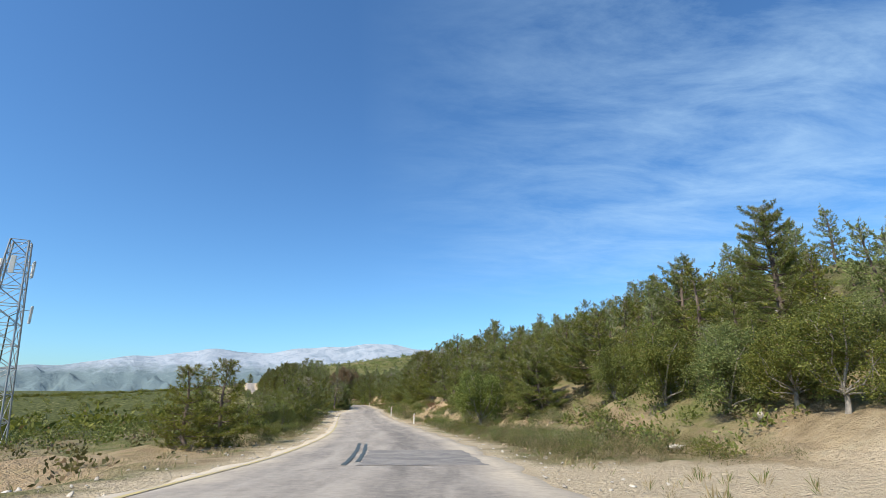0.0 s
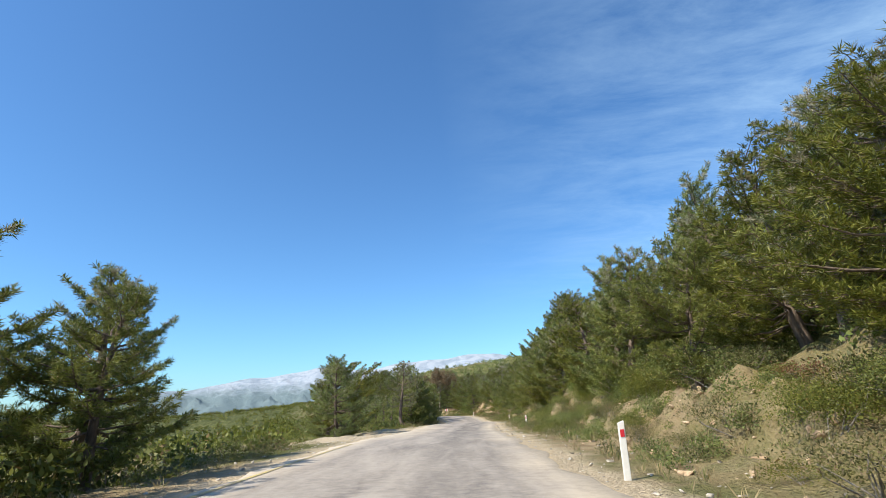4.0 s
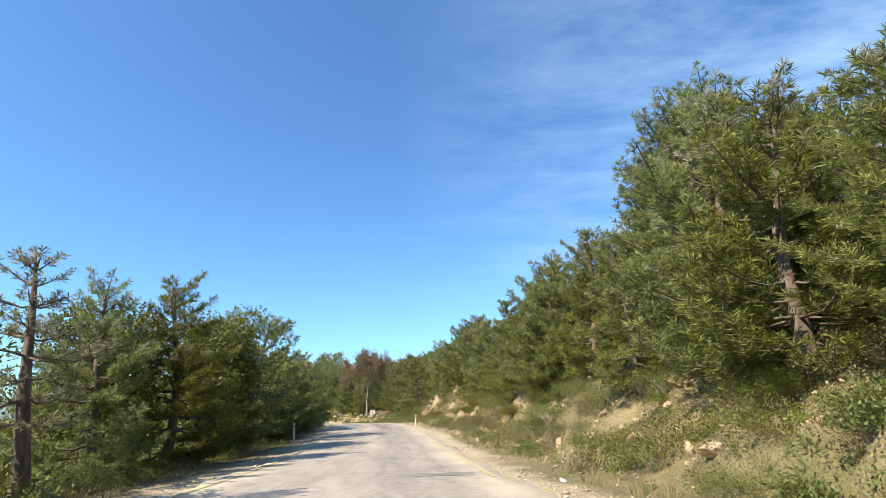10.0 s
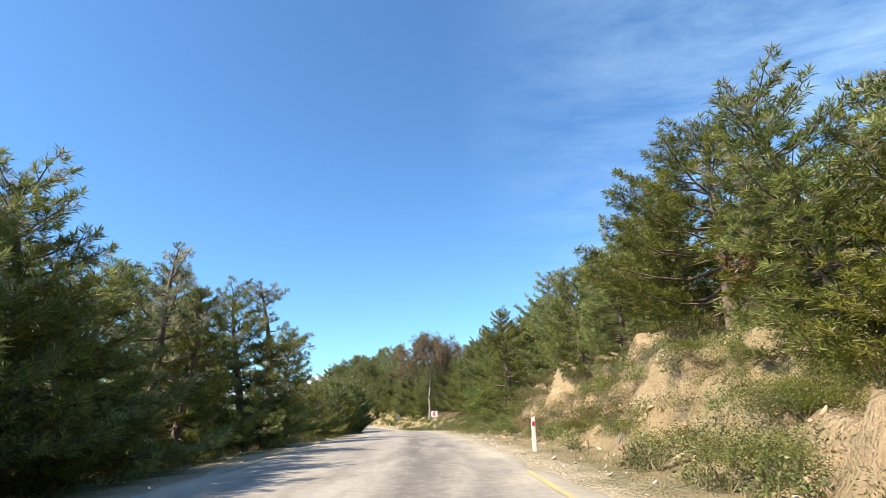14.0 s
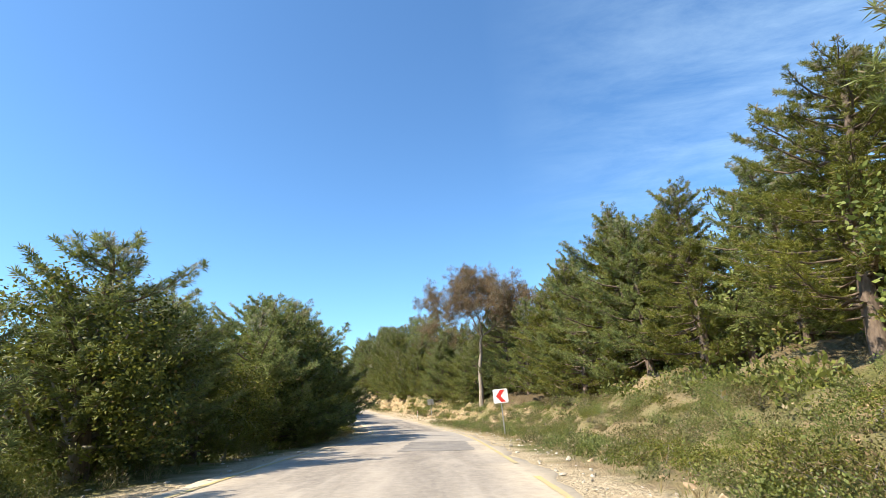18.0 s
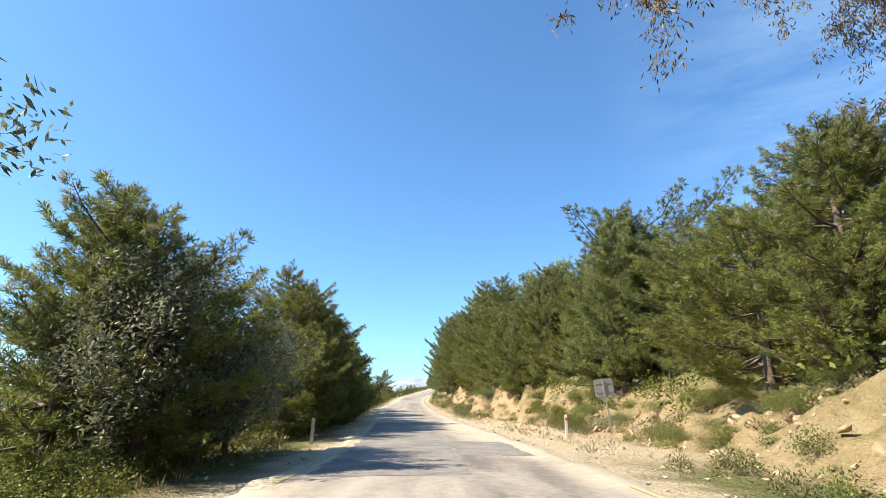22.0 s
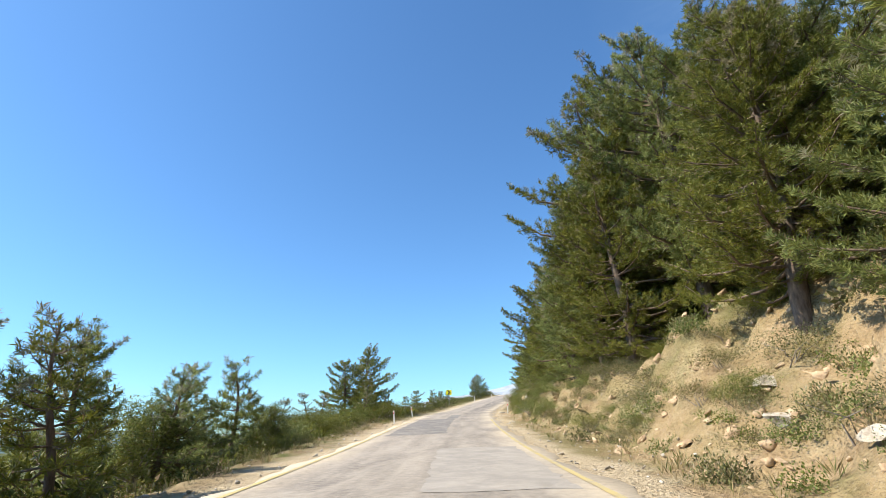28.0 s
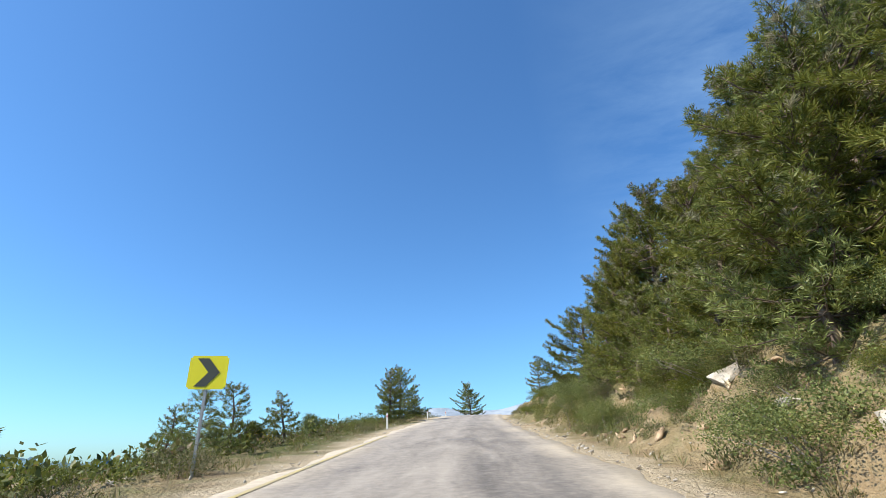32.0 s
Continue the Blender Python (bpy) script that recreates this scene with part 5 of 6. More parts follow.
WOOD += [(351, -15.8, 6.2), (351, 20.9, 12.4), (351.5, 27.2, 10.1), (353.6, -19.6, 6.1), (353.8, -16.3, 6.6), (355.5, 19.8, 11), (360.2, 28.7, 9.5),
     (360.7, 21.8, 10.2), (360.9, -14.9, 6.4), (363.5, -20.5, 6.8), (365.4, 22.4, 13.5), (366.3, -14.5, 6.3), (369.6, 28.6, 14.6), (371.2, -18.1,
     6.3), (371.3, 19.2, 14.7), (371.5, -13.9, 6.7), (375.4, 22.4, 15.7), (377.2, -16.4, 6), (377.4, 26.5, 15.3), (379.4, -22.5, 6.6), (380.2, 14.4,
     8.3), (382.2, 20.3, 12.1), (383.4, 29.7, 17.1), (384.6, 22.1, 12), (391.9, 29.3, 15.8), (392, 19.7, 15.7)]
WOOD += [(397.6, 19.8, 14.5), (399.3, 28.4, 13.1), (399.8, 19.8, 15.9)]
wood_of(WOOD, 3)
WOOD = []
WOOD += [(407, 22.1, 11.7), (409.8, 29, 16.3), (411.1, 20.1, 14.4), (416.6, 29.8, 14.4), (418, 20.1, 15.2), (422.5, 19.6, 15.2), (426, 27.4, 14.1),
     (427, 20.7, 15.4), (431.1, 19.1, 17.5), (432.2, 26.2, 14.3), (439.1, 21, 11.1), (440.3, 25.7, 14.7), (443.2, 21.6, 15), (447.4, 19.9, 12.7),
     (449.6, 25.5, 15.3), (455.1, 20.8, 10.9)]
WOOD += [(457.5, 30, 9), (458.4, 21.6, 11.2), (465, 22.1, 11.6), (467, 29.1, 10.3), (467.8, 21.9, 9.9), (472.3, 27.5, 9.2), (474.7, 22.9, 12.2),
     (480.1, 22.5, 10.3), (480.2, 29.6, 10.9), (483.1, 21.2, 10.2), (488.9, 30.2, 10.6), (491.3, 21.6, 11.8), (494.5, 20.9, 10.6), (497, 26.6, 10.8)]
wood_of(WOOD, 4)


# ---- roadside posts and signs ----
POST = delineator()
stand(POST, 56, 4.7, lean=(1, 1), fresh=False)
for s, d, tilt in ((79, 4.3, 0), (71.5, -8.4, 2), (113.5, 6.2, -4), (146.2, 6.0, -3), (152.4, -6.6, -4), (179.5, -4.9, -3),
                   (197.4, 4.6, 1), (306, 6.3, 1), (341, -4.6, 0), (345, -4.5, 2), (432, -4.5, -3), (445.5, -4.9, -7), (442, 5.1, 3),
                   (500, -4.8, -1), (524, -4.6, 1), (541, -4.5, 0)):
    stand(POST, s, d, lean=(0, tilt))


def weathered_post():
    ob = new("wooden_post")
    bm = bmesh.new()
    box(bm, 0.14, 0.12, 1.4, (0, 0, 0.3), 0.95, 0.015)
    part("post", bm_mesh("post", bm, TWIG), ob)
    return tagged(ob, "weathered grey square post standing at the verge", "post", "marker posts along the road")


stand(weathered_post(), 303.9, -4.8, lean=(0, 1), fresh=False)


def plate_mesh(name, w, h, mat, at, thick=0.006, rounded=0.05):
    bm = bmesh.new()
    box(bm, w, thick, h, at)
    side = [e for e in bm.edges if abs(e.verts[0].co.y - e.verts[1].co.y) > thick * 0.5]
    bmesh.ops.bevel(bm, geom=side, offset=rounded, segments=3, affect="EDGES")
    return bm_mesh(name, bm, mat)


def chevron_mesh(name, w, h, mat, at, wide, way):
    """A pointed arrow band; way is -1 to point left and 1 to point right."""
    bm = bmesh.new()
    a, b = -w / 2 * way, w / 2 * way
    outline = [(a, h / 2), (a + wide * way, h / 2), (b, 0), (a + wide * way, -h / 2), (a, -h / 2), (b - wide * way, 0)]
    for y in (at[1], at[1] + 0.004):
        bm.faces.new([bm.verts.new((at[0] + p[0], y, at[2] + p[1])) for p in outline])
    return bm_mesh(name, bm, mat)


def chevron_sign(name, plate, arrow, way, label, w, h, low, tilt=0.0):
    ob = new(name)
    bm = bmesh.new()
    box(bm, 0.07, 0.05, low + h + 0.45, (0, 0.035, (low + h - 0.45) / 2 - 0.02), 1, 0.008)
    part("post", bm_mesh("post", bm, STEEL), ob, "galvanised steel post")
    panel = part("panel", plate_mesh("panel", w, h, plate, (0, 0, low + h / 2)), ob)
    part("arrow", chevron_mesh("arrow", w * 0.62, h * 0.84, arrow, (0, -0.012, low + h / 2), w * 0.30, way), panel, "chevron arrow")
    for k in (0.25, 0.75):
        bm = bmesh.new()
        box(bm, w * 0.8, 0.025, 0.035, (0, 0.017, low + h * k), 1, 0.005)
        part("bracket", bm_mesh("bracket", bm, STEEL), panel)
    return tagged(ob, label, "road sign", "chevron signs")


stand(chevron_sign("chevron_sign", SIGN_WHITE, SIGN_RED, -1, "white road sign with a red chevron on a steel post", 0.92, 0.84, 1.95), 258.3, 5.5, turn=-3, lean=(0, -4), fresh=False)
stand(chevron_sign("chevron_sign", SIGN_YELLOW, SIGN_BLACK, 1, "yellow road sign with a black chevron on a steel post", 0.92, 0.80, 1.95), 476.5, -5.75, turn=6, lean=(0, 1), fresh=False)
stand(chevron_sign("chevron_sign", STEEL, SIGN_RED, 1, "road sign seen from its grey back on a leaning white post", 0.95, 0.85, 1.75), 307.1, 8.9, turn=172, lean=(0, 5), fresh=False)


def slim_pole(label, tall, mat, name="pole"):
    ob = new(name)
    s = Soup()
    s.tube([(0, 0, -0.4), (0, 0, tall * 0.5), (0.02, 0, tall)], [0.055, 0.05, 0.04], 8)
    part("shaft", s.mesh("shaft", mat, True), ob)
    bm = bmesh.new()
    bmesh.ops.create_uvsphere(bm, u_segments=8, v_segments=5, radius=0.045, matrix=Matrix.Translation((0.02, 0, tall)))
    part("cap", bm_mesh("cap", bm, mat), ob)
    return tagged(ob, label, "pole")


stand(slim_pole("thin white pole standing on the slope", 2.4, WHITE), 297, 13.5, fresh=False)
stand(slim_pole("pale wooden pole leaning on the slope", 4.6, PALE_BARK), 282, 16.5, lean=(0, -14), fresh=False)


# ---- lattice mast, fence and cable ----
def lattice_mast(tall=15.0, foot=1.5, head=0.55):
    ob = new("lattice_mast")

    def corner(k, z):
        h = foot + (head - foot) * z / tall
        return Vector((h * (1 if k in (0, 1) else -1), h * (1 if k in (1, 2) else -1), z))

    def bar(name, a, b, r):
        s = Soup()
        s.tube([a, (Vector(a) + Vector(b)) / 2, b], [r, r, r], 4)
        part(name, s.mesh(name, STEEL), ob)

    for k in range(4):
        bar("leg", corner(k, -0.5), corner(k, tall), 0.06)
    levels = [0, 2.0, 3.9, 5.7, 7.3, 8.8, 10.2, 11.5, 12.7, 13.9, 15.0]
    for z0, z1 in zip(levels, levels[1:]):
        for k in range(4):
            n = (k + 1) % 4
            bar("girt", corner(k, z1), corner(n, z1), 0.03)
            bar("brace", corner(k, z0), corner(n, z1), 0.028)
            bar("brace", corner(n, z0), corner(k, z1), 0.028)
    for z, a, r in ((9.6, 20, 1.5), (9.6, 140, 1.5), (10.6, 250, 1.4), (13.0, 30, 1.1), (13.0, 150, 1.1), (13.0, 270, 1.1)):
        bm = bmesh.new()
        box(bm, 0.32, 0.14, 1.3, (0, 0, 0), 1, 0.03)
        p = part("antenna", bm_mesh("antenna", bm, WHITE), ob, "white panel antenna", pose(r * math.cos(radians(a)), r * math.sin(radians(a)), z, 0, 0, a + 90))
        s = Soup()
        s.tube([(0, 0.0, 0.3), (0, 0.45, 0.3), (0, 0.9, 0.3)], [0.025, 0.025, 0.025], 5)
        part("arm", s.mesh("arm", STEEL), p)
    s = Soup()
    s.tube([(0.3, 0.3, 0), (0.3, 0.3, 5), (0.25, 0.25, 9.4), (0.9, 0.6, 9.9)], [0.05, 0.05, 0.05, 0.03], 5)
    part("cable", s.mesh("cable", SIGN_BLACK), ob, "black cable bundle")
    return tagged(ob, "grey steel lattice radio mast with panel antennas", "radio mast")


stand(lattice_mast(), 41.5, -27, turn=20, fresh=False)


def wire_fence(s0, d0, s1, d1, n=13):
    ob = new("wire_fence")
    tops = []
    for k in range(n):
        u = k / (n - 1)
        s, d = s0 + (s1 - s0) * u, d0 + (d1 - d0) * u
        x, y, _, _, _ = road_point(s, d)
        z = float(ground_level(x, y)[0])
        tops.append(Vector((float(x), float(y), z + 1.3)))
        q = Soup()
        lean = 0.05 * math.sin(k * 2.1)
        q.tube([(0, 0, -0.4), (lean / 2, 0, 0.6), (lean, 0, 1.4 + 0.08 * math.sin(k * 5))], [0.065, 0.06, 0.05], 6)
        part("fence_post", q.mesh("fence_post", TWIG), ob, m=pose(float(x), float(y), z))
    for low in (0.0, 0.35, 0.7):
        q = Soup()
        q.tube([t - Vector((0, 0, low + (0.03 if k % 2 else 0))) for k, t in enumerate(tops)], [0.012] * n, 3)
        part("wire", q.mesh("wire", STEEL), ob)
    return tagged(ob, "old wire fence with grey wooden posts across a field", "fence")


wire_fence(86, -24, 118, -50)


def fallen_cable():
    ss = np.linspace(203, 232, 40)
    d = 6.3 + 0.35 * np.sin(ss * 0.35) + 0.2 * np.sin(ss * 0.9)
    x, y, _, _, _ = road_point(ss, d)
    z = ground_level(x, y, (ss, d)) + 0.06 + 0.05 * np.sin(ss * 1.7) ** 2
    q = Soup()
    q.tube(np.stack([x, y, z], 1), [0.022] * 40, 5)
    return tagged(new("cable", q.mesh("cable", SIGN_BLACK, True)), "black cable lying along the foot of the bank", "cable")


fallen_cable()


# ---- the gum tree at the bend ----
def gum_meshes(seed, tall, wide):
    """A bare trunk that forks and forks again, with hanging bunches of long leaves at the ends."""
    r = np.random.RandomState(seed)
    wood, crown = Soup(), Soup()
    ends = []

    def limb(p, way, long_, thick, depth):
        q = np.linspace(0, 1, 5)[:, None]
        line = p + way * long_ * q + np.cumsum(r.normal(0, 0.04 * long_, (5, 3)), 0) * (q > 0)
        wood.tube(line, np.linspace(thick, thick * 0.66, 5), 7 if depth < 2 else 4)
        if depth >= 2:
            ends.extend([line[4], line[3], line[4]])
        if depth == 4:
            return
        turn = r.uniform(0, 6.28)
        side = unit(np.cross(way, (0.3, 0.2, 1.0) if abs(way[2]) < 0.9 else (1, 0, 0.0)))
        other = np.cross(way, side)
        n = 4 if depth == 0 else 3
        for k in range(n):
            a = turn + k * 6.283 / n + r.uniform(-0.4, 0.4)
            spread = (0.8, 0.95, 1.0, 1.1)[depth] * r.uniform(0.6, 1.3)
            w2 = unit(way + spread * (side * math.cos(a) + other * math.sin(a)))
            limb(line[-1], w2, long_ * (1.15, 0.8, 0.75, 0.7)[depth] * r.uniform(0.75, 1.2), thick * 0.62, depth + 1)

    trunk = np.array([[0, 0, -0.5], [0, 0, 0], [0.10, 0.05, tall * 0.14], [0.02, 0.1, tall * 0.26], [0.15, 0.05, tall * 0.33]])
    wood.tube(trunk, np.array([0.34, 0.30, 0.24, 0.21, 0.19]) * tall / 17, 9)
    limb(trunk[-1], np.array([0.03, 0.0, 1.0]), tall * 0.13, 0.17 * tall / 17, 0)
    ends = np.array(ends)
    grow_wide = wide * 0.5 / np.quantile(np.hypot(ends[:, 0], ends[:, 1]), 0.95)
    grow_tall = (tall * 0.96 - trunk[-1, 2]) / (np.quantile(ends[:, 2], 0.99) - trunk[-1, 2])
    for v in [*wood.v, ends]:
        above = v[:, 2] > trunk[-1, 2]
        f = np.clip((v[:, 2] - trunk[-1, 2]) / (0.1 * tall), 0, 1)[:, None]
        v[:, :2] *= 1 + (grow_wide - 1) * f
        v[above, 2] = trunk[-1, 2] + (v[above, 2] - trunk[-1, 2]) * grow_tall
    clumps, each = 3200, 44
    spots = ends[r.randint(len(ends), size=clumps)] + r.normal(0, 0.42, (clumps, 3)) - (0, 0, 0.25)
    skirt = r.rand(clumps) < 0.22
    spots[skirt, 2] -= r.uniform(0.5, 3.0, skirt.sum()) * tall / 17
    spots[:, 2] = np.maximum(spots[:, 2], tall * 0.2)
    s = np.repeat(spots, each, 0)
    n = len(s)
    d = unit(unit(r.normal(size=(n, 3))) * 0.6 + np.array([0, 0, -0.7]))
    crown.blades(s + r.normal(0, 0.16, (n, 3)), d, 0.19, 0.042, r, np.repeat(r.uniform(0, 1, clumps), each))
    return wood.mesh("trunk", PALE_BARK, True), crown.mesh("crown", GUM)


def gum_tree(s, d, tall, wide, seed, label):
    return stand(plant("gum_tree", gum_meshes(seed, tall, wide), label, "tree", "gum trees at the bend"), s, d, fresh=False)


gum_tree(288.3, 10.4, 19.0, 15.5, 201, "tall gum tree with pale trunk and drooping grey-brown leaves")
grow(PINES, [(296.5, 12.6, 8.4), (305, 14.5, 8.2)])


# ---- boulders ----
def stone_mesh(seed, mat, flat=0.65):
    r = np.random.RandomState(seed)
    bm = bmesh.new()
    bmesh.ops.create_icosphere(bm, subdivisions=2, radius=0.5)
    cuts = [(unit(r.normal(size=3)), r.uniform(0.17, 0.36)) for _ in range(11)]
    for v in bm.verts:
        p = np.array(v.co)
        for n, h in cuts:
            over = p @ n - h
            if over > 0:
                p = p - n * over
        p *= 1 + 0.035 * r.normal()
        v.co = Vector((p[0] * 1.2, p[1], p[2] * flat))
    return bm_mesh("stone", bm, mat)


BOULDERS = []


def boulder(s, d, w, mat, label, tall=0.65, sink=0.25, turn=0):
    k = len(BOULDERS)
    me = stone_mesh(300 + k, mat, tall)
    x, y, _, _, _ = road_point(s, d)
    z = float(ground_level(x, y, (np.atleast_1d(float(s)), np.atleast_1d(float(d))))[0])
    ob = tagged(new("boulder", me), label, "rock", "boulders beside the road")
    ob.matrix_basis = pose(float(x), float(y), z + w * tall * (0.5 - sink), 0, 0, turn + 77 * k) @ Matrix.Diagonal((w, w, w, 1))
    BOULDERS.append(ob)


for s, d, w in ((18.7, 10.5, 1.0), (19.6, 14.6, 0.9), (23, 13.5, 0.5), (21.5, 9.4, 0.4), (45.3, 9.3, 1.1), (47, 9.9, 0.6), (43, 8.4, 0.5), (34, 8.2, 0.45), (29.3, 8.5, 0.6), (31, 8.9, 0.4),
                (401, 8.0, 0.75), (399, 6.9, 0.8), (396.5, 6.6, 0.5)):
    boulder(s, d, w, ROCK, "pale limestone boulder half sunk in the soil")
for s, d, w in ((443.4, 7.4, 1.3), (445.5, 7.9, 0.9), (441.8, 7.0, 0.7), (448, 6.8, 0.8), (452, 7.2, 1.0), (472, 6.7, 0.9), (475, 6.9, 0.7), (478, 7.3, 1.1)):
    boulder(s, d, w, ROCK, "pale rock breaking out of the bank", 0.8, 0.4)
for s, d, w in ((63.3, 8.6, 1.2), (64.6, 8.0, 0.9), (62, 7.6, 0.8), (66, 8.8, 1.1), (60.5, 8.0, 0.6), (154, 6.6, 0.7), (156.5, 6.9, 0.5), (215, 8.3, 1.0), (218.5, 8.0, 1.2), (221, 8.6, 0.9),
                (338.9, 7.6, 0.9), (341, 7.9, 0.7), (372, 7.2, 0.8), (378, 7.6, 1.0)):
    boulder(s, d, w * 0.75, BROWN_ROCK, "brown broken rock standing out of the bank", 0.7, 0.3)
for s, d, w in ((444.6, 4.6, 0.35), (445.1, 4.4, 0.28), (445.7, 4.8, 0.3), (446.3, 4.55, 0.22), (444.0, 5.0, 0.25)):
    boulder(s, d, w, ROCK, "loose pale stone lying at the road's edge", 0.6, 0.1)


# ---- repairs and marks on the asphalt ----
def tar_patch(name, s0, s1, d0, d1, mat, label, seed, skew=0.0, up=0.006, rag=0.05):
    """A repair with ragged edges: rows across, laid on the road's crown."""
    r = np.random.RandomState(seed)
    ss = np.linspace(s0, s1, max(4, int((s1 - s0) / 0.35)))
    v = []
    for k, s in enumerate(ss):
        lo, hi = d0 + skew * (s - s0) + r.normal(0, rag), d1 + skew * (s - s0) + r.normal(0, rag)
        for u in np.linspace(0, 1, 5):
            d = lo + (hi - lo) * u
            q = s + (r.normal(0, 0.06) if k in (0, len(ss) - 1) else 0)
            x, y, z, _, _ = road_point(q, d)
            v.append((float(x), float(y), float(z) + 0.035 * (1 - min(abs(d) / HALF, 1) ** 2) - 0.02 + up))
    return part(name, mesh_of(name, np.array(v), sheet_faces(len(ss), 5), mat), ROAD, label)


tar_patch("repair_patch", 251.5, 269, 0.1, 3.0, PALE_TAR, "pale smooth repair patch", 1)
tar_patch("repair_patch", 244, 251.4, 0.0, 2.6, DARK_TAR, "dark repair patch", 2)
tar_patch("repair_patch", 293, 322, -2.9, 0.5, DARK_TAR, "dark resurfaced lane with a ragged edge", 3)
tar_patch("repair_patch", 297.5, 303, 0.55, 2.7, DARK_TAR, "dark repair patch", 4)
tar_patch("repair_patch", 398, 407.5, 0.3, 2.9, PALE_TAR, "pale smooth repair patch", 5)
tar_patch("repair_patch", 416, 434, -2.7, 0.3, DARK_TAR, "dark repair patch", 6)
tar_patch("repair_patch", 434.2, 442, -0.4, 0.5, DARK_TAR, "dark tar stripe", 7)
tar_patch("repair_patch", 13.5, 19.5, -0.4, 2.9, DARK_TAR, "dark repair patch", 8)
tar_patch("skid_mark", 13.5, 24, -0.75, -0.62, SIGN_BLACK, "black skid mark", 9, -0.03, 0.013, 0.01)
tar_patch("skid_mark", 14.5, 23, -0.5, -0.38, SIGN_BLACK, "black skid mark", 10, -0.03, 0.013, 0.01)
tar_patch("oil_stain", 66.2, 67.6, -2.9, -1.5, DARK_TAR, "dark stain", 11)
tar_patch("oil_stain", 157.6, 158.3, 1.0, 2.9, DARK_TAR, "dark stain", 12)
tar_patch("oil_stain", 484.6, 485.5, -0.2, 0.9, DARK_TAR, "dark stain", 13)
tar_patch("repair_patch", 371, 397, 0.35, 0.85, DARK_TAR, "dark tar stripe", 14)


# ---- single bushes that stand out ----
def bushes(kind, n, s0, s1, d0, d1, h0, h1, seed):
    r = random.Random(seed)
    for _ in range(n):
        s, d = r.uniform(s0, s1), r.uniform(d0, d1)
        x, y, _, _, _ = road_point(s, d)
        a, b, c = np.atleast_1d(float(x)), np.atleast_1d(float(y)), (np.atleast_1d(s), np.atleast_1d(d))
        if zones(a, b, *c)[0][0] < 0.3:
            kind.put(s, d, r.uniform(h0, h1), r=r, wide=r.uniform(0.9, 1.3))


bushes(HEATHS, 40, 24, 236, 6.0, 10.5, 0.5, 1.1, 1)
bushes(LOW, 34, 24, 236, 6.0, 10.5, 0.4, 1.0, 2)
bushes(OAKS, 22, 24, 236, 8.5, 12.5, 1.2, 2.4, 3)
bushes(BRIGHT, 12, 60, 236, 8.5, 12.0, 1.2, 2.6, 4)
bushes(HEATHS, 26, 236, 275, 6.3, 12.5, 0.4, 0.9, 5)
bushes(LOW, 22, 236, 280, 6.3, 12.5, 0.4, 0.8, 6)
bushes(HEATHS, 22, 283, 520, 6.2, 10.5, 0.4, 1.0, 7)
bushes(LOW, 24, 330, 520, 5.8, 9.5, 0.4, 1.2, 8)
bushes(OAKS, 14, 330, 520, 8.0, 11.0, 1.2, 2.2, 9)
bushes(OAKS, 16, 26, 62, -8.5, -6.4, 0.9, 1.5, 10)
bushes(OAKS, 26, 126, 300, -8.2, -6.2, 0.8, 1.7, 11)
bushes(LOW, 30, 126, 300, -7.0, -5.8, 0.4, 0.8, 12)
bushes(HEATHS, 20, 350, 520, -9, -6.0, 0.4, 1.0, 13)
bushes(OAKS, 22, 350, 520, -13, -7.5, 0.8, 1.6, 14)
bushes(BRIGHT, 8, 440, 520, -11, -7.0, 0.7, 1.2, 15)
bushes(RUSTY, 5, 136, 150, -7.2, -5.9, 0.5, 0.9, 16)
bushes(RUSTY, 6, 60, 230, 6.8, 10, 0.5, 0.9, 17)
bushes(HEATHS, 60, 40, 234, 6.2, 10.5, 0.5, 1.0, 21)
bushes(OAKS, 40, 40, 234, 6.4, 11.5, 0.6, 1.3, 22)
bushes(BRIGHT, 22, 40, 234, 6.4, 11.0, 0.6, 1.3, 23)
bushes(HEATHS, 50, 296, 520, 6.0, 10.5, 0.4, 0.9, 24)
bushes(OAKS, 36, 300, 520, 6.2, 11.0, 0.6, 1.4, 25)
bushes(LOW, 30, 16, 60, 6.5, 12.5, 0.4, 0.9, 26)
bushes(OAKS, 24, 240, 290, -9.5, -6.3, 0.6, 1.2, 27)
bushes(LOW, 60, 425, 520, 5.8, 9.5, 0.4, 1.0, 31)
bushes(BRIGHT, 34, 425, 520, 5.8, 10.0, 0.6, 1.3, 32)
bushes(LOW, 50, 90, 165, 6.0, 9.5, 0.4, 0.9, 33)
bushes(HEATHS, 40, 340, 425, 5.8, 9.5, 0.4, 0.9, 34)
bushes(HEATHS, 70, 150, 236, 6.2, 10.0, 0.5, 1.1, 41)
bushes(LOW, 60, 150, 236, 6.2, 10.5, 0.5, 1.1, 42)
bushes(HEATHS, 60, 300, 500, 6.4, 9.5, 0.5, 1.0, 43)
bushes(LOW, 50, 236, 290, 6.4, 12.0, 0.5, 0.9, 44)
bushes(OAKS, 46, 462, 502, 6.0, 9.0, 0.8, 1.9, 45)
bushes(OAKS, 30, 420, 462, 6.2, 9.0, 0.6, 1.5, 46)
bushes(HEATHS, 30, 440, 502, 5.8, 8.5, 0.5, 1.0, 47)
bushes(OAKS, 24, 296, 330, 9.0, 12.5, 0.7, 1.4, 48)
bushes(OAKS, 36, 60, 130, 7.0, 11.5, 0.6, 1.5, 49)
bushes(OAKS, 34, 150, 200, 7.0, 10.5, 0.6, 1.3, 50)
bushes(OAKS, 26, 412, 446, -10.5, -7.2, 1.3, 2.4, 51)
